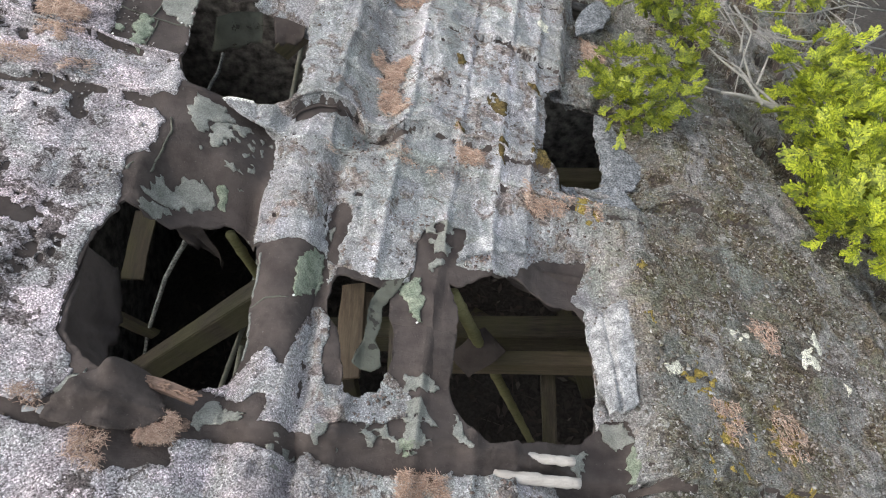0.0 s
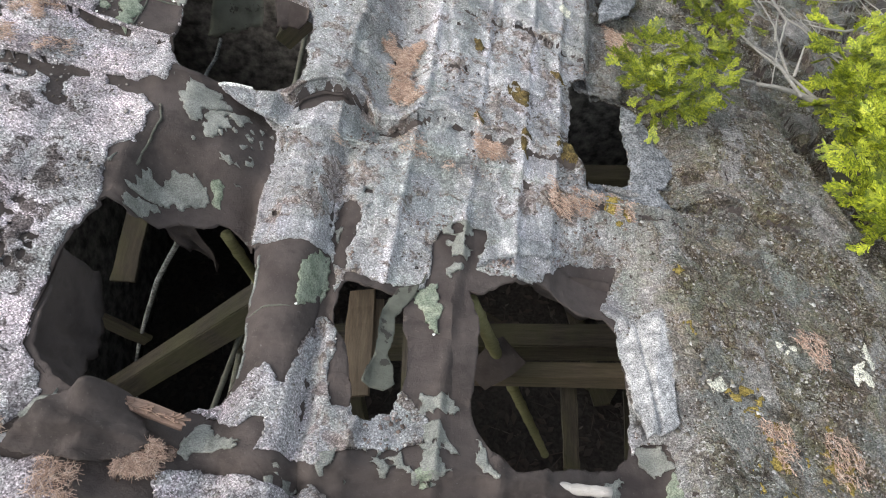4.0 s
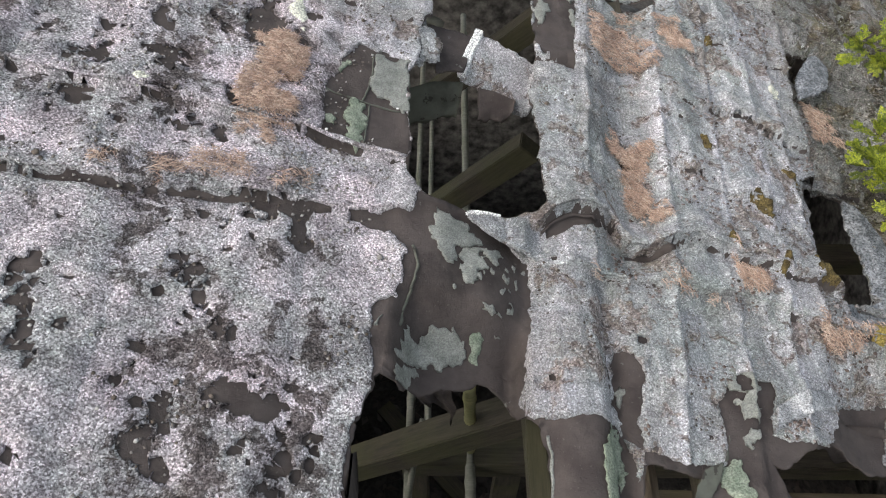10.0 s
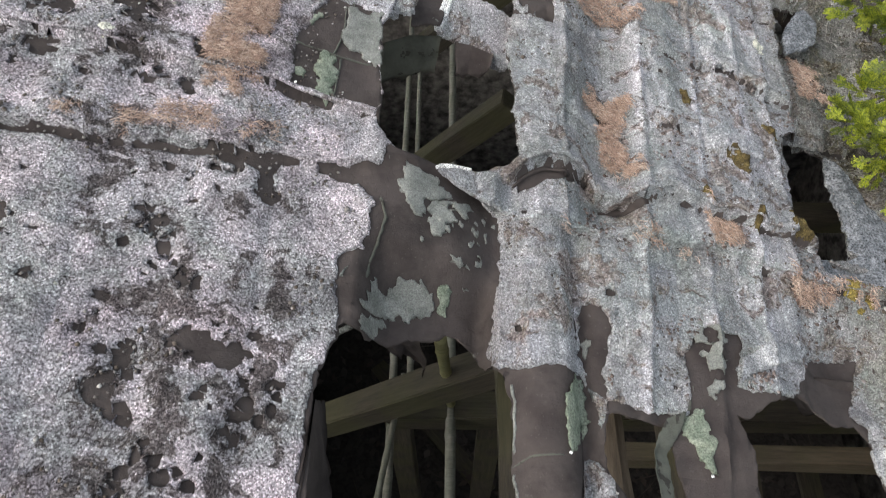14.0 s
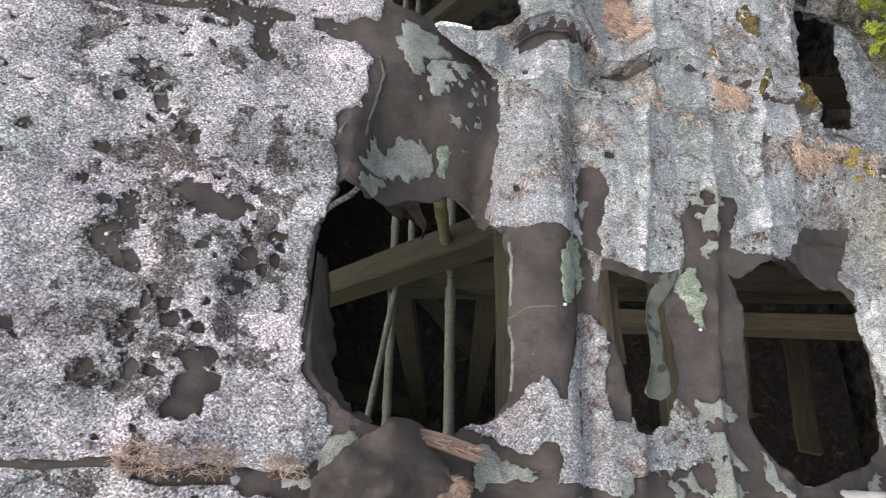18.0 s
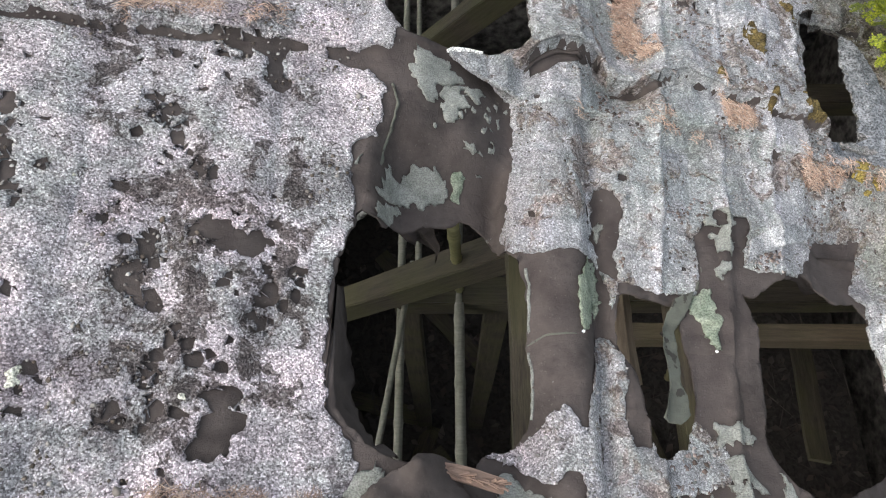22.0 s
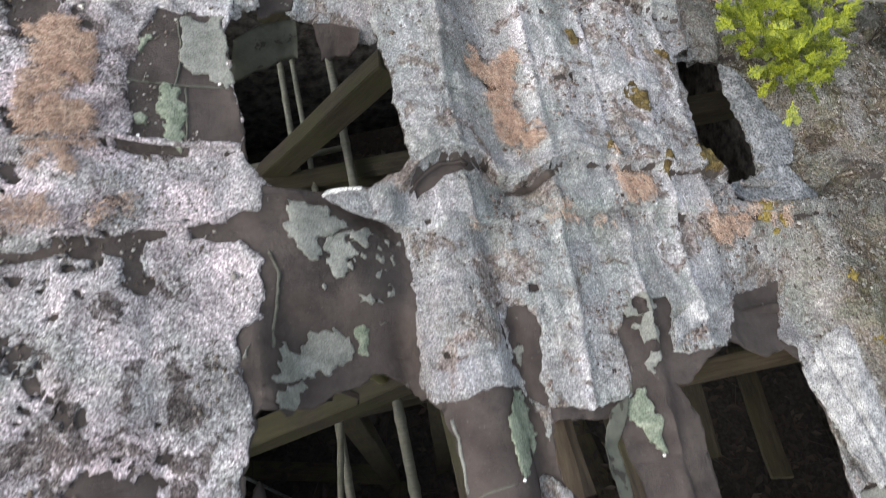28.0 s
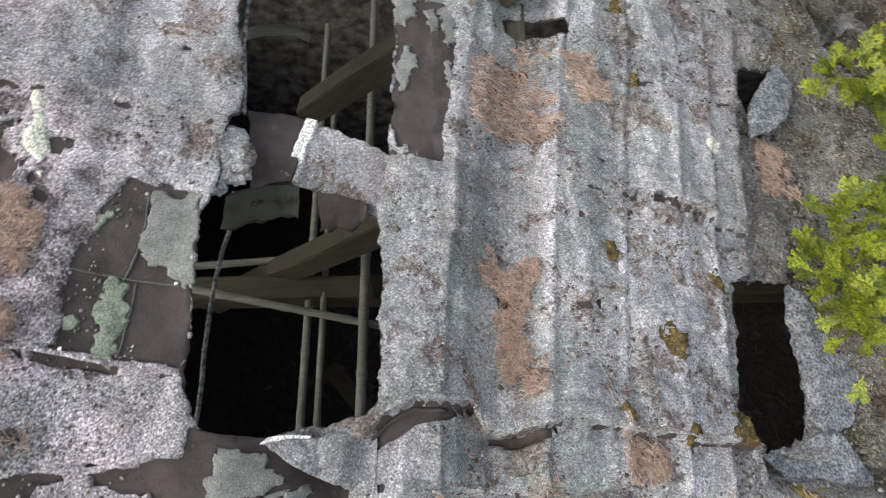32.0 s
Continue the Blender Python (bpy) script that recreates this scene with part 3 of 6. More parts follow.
    under_growth = blend(n, l, mask(tex_noise(n, l, bent, 6, 7, 0.65), 0.47, 0.53, 0.85), under_growth, ramp(n, l, mid, [(0.38, (0.16, 0.162, 0.138)), (0.5, (0.26, 0.27, 0.258)), (0.62, (0.20, 0.197, 0.155))]))
    under_growth = blend(n, l, mask(tex_noise(n, l, bent, 15, 4, 0.6), 0.64, 0.67, 0.9), under_growth, (0.44, 0.445, 0.43))
    hue = tex_noise(n, l, bent, 4.2, 5, 0.62)
    under_growth = blend(n, l, 0.85, under_growth, ramp(n, l, hue, [(0.36, (1.15, 1.19, 1.14)), (0.46, (0.98, 1.04, 1.10)), (0.53, (1.06, 0.95, 0.90)), (0.59, (0.92, 0.94, 0.76)), (0.66, (1.2, 1.22, 1.25))]), "MULTIPLY")
    slab = tex_noise(n, l, stretched(n, l, bent, (5.0, 2.6, 3.0)), 1.0, 7, 0.6)
    under_growth = blend(n, l, mask(slab, 0.53, 0.56, 0.8), under_growth, ramp(n, l, mid, [(0.36, (0.20, 0.207, 0.20)), (0.5, (0.32, 0.33, 0.325)), (0.64, (0.42, 0.425, 0.42))]))
    under_growth = blend(n, l, mask(tex_noise(n, l, bent, 5.0, 6, 0.66), 0.56, 0.60, 0.75), under_growth, ramp(n, l, lobes[2], [(0.0, (0.035, 0.03, 0.024)), (0.6, (0.085, 0.07, 0.055)), (1.0, (0.17, 0.15, 0.13))]))
    # whole low side dimmed in its colour, for shade from the conifer
    under_growth = blend(n, l, 1.0, under_growth, (0.84, 0.83, 0.80), "MULTIPLY")
    base = blend(n, l, high, sheet, upper)
    base = blend(n, l, low, base, under_growth)
    each = n.new("ShaderNodeObjectInfo").outputs["Random"]
    base = blend(n, l, 0.6, base, ramp(n, l, each, [(0.0, (0.86, 0.85, 0.87)), (0.25, (1.1, 1.06, 1.09)), (0.5, (0.94, 0.96, 0.95)), (0.75, (1.12, 1.09, 1.12)), (1.0, (0.93, 0.90, 0.92))]), "MULTIPLY")
    # dark brown stains where the crust is worn to the felt, in broken bands down the slope
    band = tex_noise(n, l, stretched(n, l, pos, (4.5, 1.5, 1.0)), 1.0, 2, 0.5)
    worn = n.new("ShaderNodeMath")
    worn.operation = "MULTIPLY_ADD"
    worn.inputs[1].default_value = 0.42
    fewer = n.new("ShaderNodeMapRange")
    fewer.inputs["To Min"].default_value, fewer.inputs["To Max"].default_value = 0.35, 1.0
    l.new(high, fewer.inputs["Value"])
    l.new(band, worn.inputs[0])
    l.new(tex_noise(n, l, bent, 15, 9, 0.74), worn.inputs[2])
    base = blend(n, l, both(mask(worn.outputs[0], 0.785, 0.81, 0.88), fewer.outputs[0]), base, ramp(n, l, lobes[2], [(0.0, (0.055, 0.045, 0.042)), (0.7, (0.095, 0.078, 0.072)), (0.9, (0.20, 0.185, 0.18))]))
    # fine grains
    grain, _ = cells(340, pos)
    fleck = ramp(n, l, grain[0], [(0.0, (0.32, 0.295, 0.30)), (0.25, (0.6, 0.58, 0.59)), (0.5, (0.95, 0.95, 0.95)), (0.75, (1.22, 1.22, 1.22)), (0.95, (1.8, 1.8, 1.8))])
    dust = ramp(n, l, tex_noise(n, l, pos, 230, 3, 0.75), [(0.36, (0.35, 0.33, 0.34)), (0.46, (0.87, 0.86, 0.86)), (0.55, (1.1, 1.1, 1.1)), (0.64, (1.75, 1.75, 1.75))])
    fleck = blend(n, l, 0.8, fleck, dust, "MULTIPLY")
    coarse = n.new("ShaderNodeMapRange")
    coarse.inputs["To Min"].default_value, coarse.inputs["To Max"].default_value = 0.66, 0.97
    l.new(high, coarse.inputs["Value"])
    base = blend(n, l, coarse.outputs["Result"], base, fleck, "MULTIPLY")
    # broad drifts of paler and darker growth
    base = blend(n, l, 0.8, base, ramp(n, l, tex_noise(n, l, bent, 5.5, 4, 0.6), [(0.36, (0.70, 0.69, 0.70)), (0.47, (0.98, 1.0, 0.99)), (0.55, (1.05, 1.03, 1.04)), (0.64, (1.28, 1.25, 1.26))]), "MULTIPLY")
    base = blend(n, l, mask(tex_noise(n, l, pos, 60, 5, 0.7), 0.64, 0.70, 0.8), base, (0.11, 0.098, 0.09))
    l.new(base, b.inputs["Base Color"])
    b.inputs["Roughness"].default_value = 0.95
    b.inputs["Specular IOR Level"].default_value = 0.2
    h = blend(n, l, 0.5, tex_noise(n, l, pos, 170, 5, 0.75), blend(n, l, low, (0.5, 0.5, 0.5), lobe_edge))
    relief(n, l, b, h, 1.0, 0.016)
    return m


def felt_material(name, dark, light, growth=(0.16, 0.165, 0.15), amount=0.6):
    m, n, l, b = material(name)
    pos = place(n)
    base = ramp(n, l, tex_noise(n, l, pos, 6, 5, 0.6), [(0.3, dark), (0.5, light), (0.62, tuple(0.6 * c for c in light)), (0.72, light)])
    base = blend(n, l, ramp(n, l, tex_noise(n, l, pos, 26, 5, 0.6), [(amount, (0, 0, 0)), (amount + 0.02, (0.9, 0.9, 0.9))]), base, growth)
    base = blend(n, l, ramp(n, l, tex_noise(n, l, pos, 140, 2), [(0.66, (0, 0, 0)), (0.72, (0.5, 0.5, 0.5))]), base, (0.12, 0.11, 0.10))
    l.new(base, b.inputs["Base Color"])
    b.inputs["Roughness"].default_value = 0.92
    b.inputs["Specular IOR Level"].default_value = 0.18
    relief(n, l, b, tex_noise(n, l, pos, 90, 8, 0.75), 0.8, 0.005)
    return m


def film_material(name, a, c, grain=240, rough=0.6):
    m, n, l, b = material(name)
    pos = place(n)
    base = ramp(n, l, tex_noise(n, l, pos, 30, 5, 0.6), [(0.38, a), (0.62, c)])
    base = blend(n, l, 1.0, base, ramp(n, l, tex_noise(n, l, pos, grain, 3), [(0.36, (1 - rough, 1 - rough, 1 - rough)), (0.5, (1.0, 1.0, 1.0)), (0.64, (1 + rough, 1 + rough, 1 + rough))]), "MULTIPLY")
    l.new(base, b.inputs["Base Color"])
    b.inputs["Roughness"].default_value = 0.95
    b.inputs["Specular IOR Level"].default_value = 0.15
    relief(n, l, b, tex_noise(n, l, pos, grain, 3), 0.8, 0.004)
    return m


def wood_material(name, dark, light, moss=0.0, stretch=(1.0, 12.0, 12.0)):
    m, n, l, b = material(name)
    co = n.new("ShaderNodeTexCoord")
    mp = n.new("ShaderNodeMapping")
    mp.inputs["Scale"].default_value = stretch
    l.new(co.outputs["Object"], mp.inputs["Vector"])
    grain = tex_noise(n, l, mp.outputs[0], 7, 8, 0.78)
    base = ramp(n, l, grain, [(0.3, dark), (0.52, tuple((p + q) / 2 for p, q in zip(dark, light))), (0.72, light)])
    if moss:
        base = blend(n, l, ramp(n, l, tex_noise(n, l, co.outputs["Object"], 5, 4), [(0.42, (0, 0, 0)), (0.6, (moss, moss, moss))]), base, (0.075, 0.078, 0.028))
    l.new(base, b.inputs["Base Color"])
    b.inputs["Roughness"].default_value = 0.85
    relief(n, l, b, grain, 0.6, 0.004)
    return m


CRUST = crust_material()
FELT = felt_material("weathered_felt", (0.046, 0.038, 0.036), (0.082, 0.069, 0.064), (0.16, 0.165, 0.15), 0.71)
SCRAP = felt_material("grey_green_felt", (0.075, 0.08, 0.068), (0.125, 0.13, 0.108), (0.05, 0.045, 0.04), 0.6)
FILM = film_material("grey_lichen", (0.18, 0.187, 0.168), (0.25, 0.257, 0.235), 300, 0.28)
GREEN = film_material("green_lichen", (0.15, 0.18, 0.135), (0.27, 0.30, 0.235), 260, 0.35)
PALECRUST = film_material("pale_crust", (0.21, 0.215, 0.22), (0.45, 0.455, 0.46), 300)
PALE = film_material("pale_lichen", (0.50, 0.50, 0.42), (0.66, 0.65, 0.55))
MOSS = film_material("moss", (0.06, 0.045, 0.022), (0.165, 0.125, 0.05), 300)
YELLOWMOSS = film_material("yellow_moss", (0.15, 0.115, 0.035), (0.30, 0.235, 0.07), 300)
WORNWOOD = wood_material("worn_grey_wood", (0.20, 0.20, 0.20), (0.40, 0.41, 0.42))
WHITE = film_material("white_fibre", (0.62, 0.62, 0.60), (0.80, 0.80, 0.78))
DUFF = film_material("needle_duff", (0.09, 0.066, 0.055), (0.25, 0.175, 0.138), 300)
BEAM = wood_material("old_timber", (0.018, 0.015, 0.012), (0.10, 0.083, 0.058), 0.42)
DRYWOOD = wood_material("split_wood", (0.08, 0.06, 0.042), (0.24, 0.19, 0.135))
BLEACHED = wood_material("bleached_wood", (0.33, 0.30, 0.27), (0.60, 0.57, 0.53))
BAMBOO = wood_material("grey_bamboo", (0.16, 0.16, 0.13), (0.34, 0.34, 0.29), 0.25)
YELLOWCANE = wood_material("yellow_bamboo", (0.16, 0.15, 0.06), (0.34, 0.32, 0.16), 0.3)
HOSE = film_material("grey_conduit", (0.16, 0.165, 0.16), (0.26, 0.265, 0.255), 90)
SOIL = film_material("dark_soil", (0.04, 0.037, 0.034), (0.055, 0.051, 0.047), 40, 0.2)
WALLMAT = film_material("earth_wall", (0.10, 0.095, 0.09), (0.16, 0.15, 0.14), 12)
BARK = wood_material("grey_bark", (0.17, 0.16, 0.14), (0.40, 0.39, 0.36))


def leaf_material(name, k):
    m, n, l, b = material(name)
    rnd = n.new("ShaderNodeNewGeometry").outputs["Random Per Island"]
    base = ramp(n, l, rnd, [(q, tuple(k * c for c in colour)) for q, colour in ((0.0, (0.12, 0.17, 0.015)), (0.4, (0.30, 0.38, 0.025)), (1.0, (0.66, 0.70, 0.06)))])
    pos = place(n)
    base = blend(n, l, ramp(n, l, tex_noise(n, l, pos, 11, 4), [(0.34, (0.85, 0.85, 0.85)), (0.52, (0, 0, 0))]), base, (0.055, 0.085, 0.02))
    l.new(base, b.inputs["Base Color"])
    b.inputs["Roughness"].default_value = 0.55
    t = n.new("ShaderNodeBsdfTranslucent")
    l.new(base, t.inputs["Color"])
    s = n.new("ShaderNodeMixShader")
    s.inputs[0].default_value = 0.35
    l.new(b.outputs[0], s.inputs[1])
    l.new(t.outputs[0], s.inputs[2])
    l.new(s.outputs[0], n["Material Output"].inputs["Surface"])
    return m


LEAF, DULL_LEAF = leaf_material("scale_leaves", 1.0), leaf_material("old_scale_leaves", 0.75)


def needle_material():
    m, n, l, b = material("dry_needles")
    rnd = n.new("ShaderNodeNewGeometry").outputs["Random Per Island"]
    l.new(ramp(n, l, rnd, [(0.0, (0.18, 0.12, 0.095)), (0.4, (0.42, 0.285, 0.215)), (0.75, (0.60, 0.44, 0.345)), (1.0, (0.70, 0.59, 0.48))]), b.inputs["Base Color"])
    b.inputs["Roughness"].default_value = 0.7
    return m


NEEDLE = needle_material()


# ---- mesh helpers ----
def mesh_of(name, verts, faces, mat, soft=True):
    verts, faces = np.asarray(verts, np.float32), np.asarray(faces, np.int32)
    me = bpy.data.meshes.new(name)
    me.vertices.add(len(verts))
    me.vertices.foreach_set("co", verts.ravel())
    me.loops.add(faces.size)
    me.loops.foreach_set("vertex_index", faces.ravel())
    me.polygons.add(len(faces))
    me.polygons.foreach_set("loop_start", np.arange(len(faces), dtype=np.int32) * faces.shape[1])
    me.materials.append(mat)
    if soft:
        me.polygons.foreach_set("use_smooth", np.ones(len(faces), bool))
    me.update(calc_edges=True)
    return me


def part(name, data, parent, label=""):
    ob = new(name, data)
    ob.parent = parent
    return tagged(ob, label)


class Field:
    """A height field over the plan, cut by a signed distance (kept where positive), with rims of a given thickness."""

    def __init__(self, x0, x1, y0, y1, res, height, left, thick):
        self.res, self.thick = res, thick
        xs, ys = np.arange(x0, x1 + res / 2, res), np.arange(y0, y1 + res / 2, res)
        X, Y = np.meshgrid(xs, ys, indexing="ij")
        X = X + (lattice(X, Y, 300, 1) - 0.5) * res * 0.5
        Y = Y + (lattice(X, Y, 300, 2) - 0.5) * res * 0.5
        sd = left(X, Y)
        gx, gy = np.gradient(sd, res)
        g = np.maximum(np.hypot(gx, gy), 0.3)
        move = np.where(sd < 0, np.clip(-sd / g, 0, 1.5 * res), 0)
        X, Y = X + move * gx / g, Y + move * gy / g
        self.P = np.stack([X, Y, height(X, Y, np.maximum(sd, 0))], -1)
        pos = sd > 0
        self.keep = pos[:-1, :-1] | pos[1:, :-1] | pos[:-1, 1:] | pos[1:, 1:]
        self.xs, self.ys = xs, ys

    def piece(self, name, mat, mask=None):
        chosen = self.keep if mask is None else self.keep & mask
        if not chosen.any():
            return None
        ii, jj = np.nonzero(chosen.any(1))[0], np.nonzero(chosen.any(0))[0]
        i0, i1, j0, j1 = ii[0], ii[-1] + 1, jj[0], jj[-1] + 1
        keep = chosen[i0:i1, j0:j1]
        pad = np.pad(self.keep, 1, constant_values=False)
        w = j1 - j0 + 1
        idx = np.arange((i1 - i0 + 1) * w).reshape(i1 - i0 + 1, w)
        verts = self.P[i0:i1 + 1, j0:j1 + 1].reshape(-1, 3)
        quads = [np.stack([idx[:-1, :-1], idx[1:, :-1], idx[1:, 1:], idx[:-1, 1:]], -1)[keep]]
        extra, count = [], len(verts)
        down = np.array([0, 0, self.thick])
        for di, dj, a, c in ((-1, 0, (0, 1), (0, 0)), (1, 0, (1, 0), (1, 1)), (0, -1, (0, 0), (1, 0)), (0, 1, (1, 1), (0, 1))):
            near = pad[1 + i0 + di:1 + i1 + di, 1 + j0 + dj:1 + j1 + dj]
            I, J = np.nonzero(keep & ~near)
            if not len(I):
                continue
            va, vc = idx[I + a[0], J + a[1]], idx[I + c[0], J + c[1]]
            low = np.concatenate([verts[va] - down, verts[vc] - down])
            k = np.arange(len(I)) + count
            quads.append(np.stack([va, k, k + len(I), vc], -1))
            extra.append(low)
            count += 2 * len(I)
        faces = np.concatenate(quads)
        allv = np.concatenate([verts] + extra)
        used, inv = np.unique(faces, return_inverse=True)
        return mesh_of(name, allv[used], inv.reshape(faces.shape), mat)


def box_mesh(name, size, mat, wear=0.006, seed=0, cuts=5):
    """A timber along x with worn, uneven edges."""
    bm = bmesh.new()
    bmesh.ops.create_cube(bm, size=1)
    bmesh.ops.scale(bm, vec=size, verts=bm.verts)
    bmesh.ops.bevel(bm, geom=bm.edges[:], offset=min(size) * 0.05, segments=2, affect="EDGES")
    long = [e for e in bm.edges if abs(e.verts[0].co.x - e.verts[1].co.x) > size[0] * 0.5]
    bmesh.ops.subdivide_edges(bm, edges=long, cuts=cuts)
    for v in bm.verts:
        q = v.co * 9 + Vector((seed * 7.3, 0, 0))
        v.co += Vector((0, noise.noise(q), noise.noise(q + Vector((5, 9, 2))))) * wear
    me = bpy.data.meshes.new(name)
    bm.to_mesh(me)
    bm.free()
    me.materials.append(mat)
    return me


def along(a, b, spin=0.0):
    """The pose that lays an x-long thing from a to b."""
    a, b = Vector(a), Vector(b)
    return Matrix.Translation((a + b) / 2) @ (b - a).to_track_quat("X", "Z").to_matrix().to_4x4() @ pose(0, 0, 0, spin)


def timber(name, a, b, w, h, mat, label, category="beam", group="", seed=0, spin=0.0):
    ob = new(name, box_mesh(name, ((Vector(b) - Vector(a)).length, w, h), mat, 0.006, seed))
    ob.matrix_world = along(a, b, spin)
    return tagged(ob, label, category, group)


def tube_mesh(name, points, radii, mat, sides=9, rings=0.0, node=0.0, straight=True):
    """A round bar along points; rings: ribs each so many metres; node: cane joints."""
    pts = [Vector(p) for p in points]
    if rings or node:
        dense, rr = [], []
        for k in range(len(pts) - 1):
            steps = max(2, int((pts[k + 1] - pts[k]).length / (rings / 2 if rings else node / 10)))
            for s in range(steps):
                f = s / steps
                dense.append(pts[k].lerp(pts[k + 1], f))
                rr.append(radii[k] * (1 - f) + radii[k + 1] * f)
        dense.append(pts[-1]), rr.append(radii[-1])
        for k in range(len(dense)):
            if rings and k % 2:
                rr[k] *= 0.8
            if node and k % 10 == 5:
                rr[k] *= 1.16
        pts, radii = dense, rr
    verts, faces = [], []
    up = Vector((0.13, 0.31, 1)).normalized()
    for k, p in enumerate(pts):
        d = (pts[min(k + 1, len(pts) - 1)] - pts[max(k - 1, 0)]).normalized()
        sx = d.cross(up)
        if sx.length < 0.05:
            sx = d.cross(Vector((1, 0, 0)))
        sx.normalize()
        sy = d.cross(sx)
        for s in range(sides):
            a = 2 * math.pi * s / sides
            verts.append(p + (sx * math.cos(a) + sy * math.sin(a)) * radii[k])
    for k in range(len(pts) - 1):
        for s in range(sides):
            t = (s + 1) % sides
            faces.append((k * sides + s, k * sides + t, (k + 1) * sides + t, (k + 1) * sides + s))
    me = bpy.data.meshes.new(name)
    me.from_pydata([tuple(v) for v in verts], [], faces + [tuple(range(sides))[::-1], tuple(range((len(pts) - 1) * sides, len(pts) * sides))])
    me.materials.append(mat)
    me.polygons.foreach_set("use_smooth", [True] * len(me.polygons))
    return me


def zat(x, y):
    return float(roof_z(np.array([[x]]), np.array([[y]]))[0, 0])


# ---- ground, and unseen walls added to set the light in the hut ----
def ground():
    n = 60
    v, f = [], []
    for i in range(n + 1):
        for j in range(n + 1):
            x, y = ((i / n) * 2 - 1), ((j / n) * 2 - 1)
            x, y = x * abs(x) * 60, y * abs(y) * 60 + 1.5
            v.append((x, y, 0.12 * noise.noise(Vector((x, y, 0)) * 0.6)))
    for i in range(n):
        for j in range(n):
            a = i * (n + 1) + j
            f.append((a, a + n + 1, a + n + 2, a + 1))
    tagged(new("ground", mesh_of("ground", v, f, SOIL)), "dark bare soil with rotted litter", "ground", kind="structure")


ground()


def wall(name, x0, x1, y0, y1, tops):
    """An added, unseen wall on the ground; its top stops below the roof to let light in."""
    v = [(x, y, z) for (x, y), t in zip(((x0, y0), (x1, y0), (x1, y1), (x0, y1)), tops) for z in (-0.1, t)]
    f = [(0, 2, 3, 1), (2, 4, 5, 3), (4, 6, 7, 5), (6, 0, 1, 7), (1, 3, 5, 7), (0, 6, 4, 2)]
    tagged(new(name, mesh_of(name, v, f, WALLMAT, False)), "unseen earth-coloured hut wall, added to shape the light inside", "wall", kind="structure")


# wall tops 0.85 m under the roof: an open strip that brightens the inside
def under(x):
    return 3.359 - 0.336 * x - 0.85


wall("wall_high", -2.55, -2.4, -0.9, 4.4, [under(-2.55)] * 4)
wall("wall_low", 2.2, 2.35, -0.9, 4.4, [under(2.35) - 0.1] * 4)
wall("wall_near", -2.4, 2.2, -0.9, -0.75, [under(-2.4), under(2.2) - 0.1, under(2.2) - 0.1, under(-2.4)])
wall("wall_far", -2.4, 2.2, 4.25, 4.4, [under(-2.4), under(2.2) - 0.1, under(2.2) - 0.1, under(-2.4)])

# ---- the roof: felt tiles with a crust on each ----
roof = tagged(new("roof"), "ruined roof of dark felt tiles under a grey lichen crust", "roof", kind="structure")
X0, X1, Y0, Y1 = -2.6, 2.6, -1.0, 4.5


def felt_height(x, y, sd):
    lift = 0.012 * np.exp(-sd / 0.02) * (layered(x, y, 9, 41) - 0.3)
    return roof_z(x, y) - 0.006 + lift + (lattice(x, y, 60, 42) - 0.5) * 0.003


def crust_height(x, y, sd):
    curl = np.exp(-sd / 0.014) * (layered(x, y, 10, 43) - 0.35) * 0.016
    lump = (layered(x, y, 26, 44, 3) - 0.5) * 0.016 + (lattice(x, y, 130, 47) - 0.5) * 0.006
    rosette = smooth(0.56, 0.68, layered(x, y, 15, 48, 3)) * (lattice(x, y, 75, 49)) * 0.016
    lump = lump * (1 + 0.7 * smooth(0.4, 0.8, x))
    full = 1 - 0.85 * np.exp(-sd / 0.010)
    return roof_z(x, y) - 0.003 + 0.007 * full + curl * 0.6 + (lump + rosette * (1 - 0.5 * smooth(-0.5, -0.8, x))) * full


felt_field = Field(X0, X1, Y0, Y1, 0.013, felt_height, felt_left, 0.007)
crust_field = Field(X0, X1, Y0, Y1, 0.0065, crust_height, crust_left, 0.006)


def tile_ids(field):
    """Which tile each cell belongs to; the joints follow the rolls and the laps."""
    X, Y = np.meshgrid(field.xs[:-1], field.ys[:-1], indexing="ij")
    col = np.floor((X + (layered(X, Y, 1.6, 20, 2) - 0.5) * 0.03 + (layered(X, Y, 9, 71) - 0.5) * 0.02 - ROLL - 0.082) / PITCH).astype(int) + 20
    bend = np.interp(X, LAPS[0][0], LAPS[0][1]) - 1.575
    Y = Y - bend * np.exp(-((Y - 1.575) / 0.25) ** 2) + (layered(X, Y, 5, 73) - 0.5) * 0.03
    row = np.floor((Y - 0.615) / LAP + (col % 2) * 0.0).astype(int) + 20
    return col * 100 + row


felt_ids, crust_ids = tile_ids(felt_field), tile_ids(crust_field)
for k in np.unique(felt_ids):
    data = felt_field.piece("roof_tile", FELT, felt_ids == k)
    if data:
        tile = part("roof_tile", data, roof)
        data = crust_field.piece("crust", CRUST, crust_ids == k)
        if data:
            part("crust", data, tile)


# ---- torn sheets and patches on the roof ----
def plane(x, y):
    return 3.359 - 0.336 * x + 0.038 * y


def flap(name, poly, height, mat, label, thick=0.006, rough=0.6, seed=11, res=0.006):
    xs, ys = [p[0] for p in poly], [p[1] for p in poly]
    f = Field(min(xs) - 0.03, max(xs) + 0.03, min(ys) - 0.03, max(ys) + 0.03, res, height, lambda x, y: ragged(poly, x, y, rough, seed), thick)
    data = f.piece(name, mat)
    return part(name, data, roof, label) if data else None


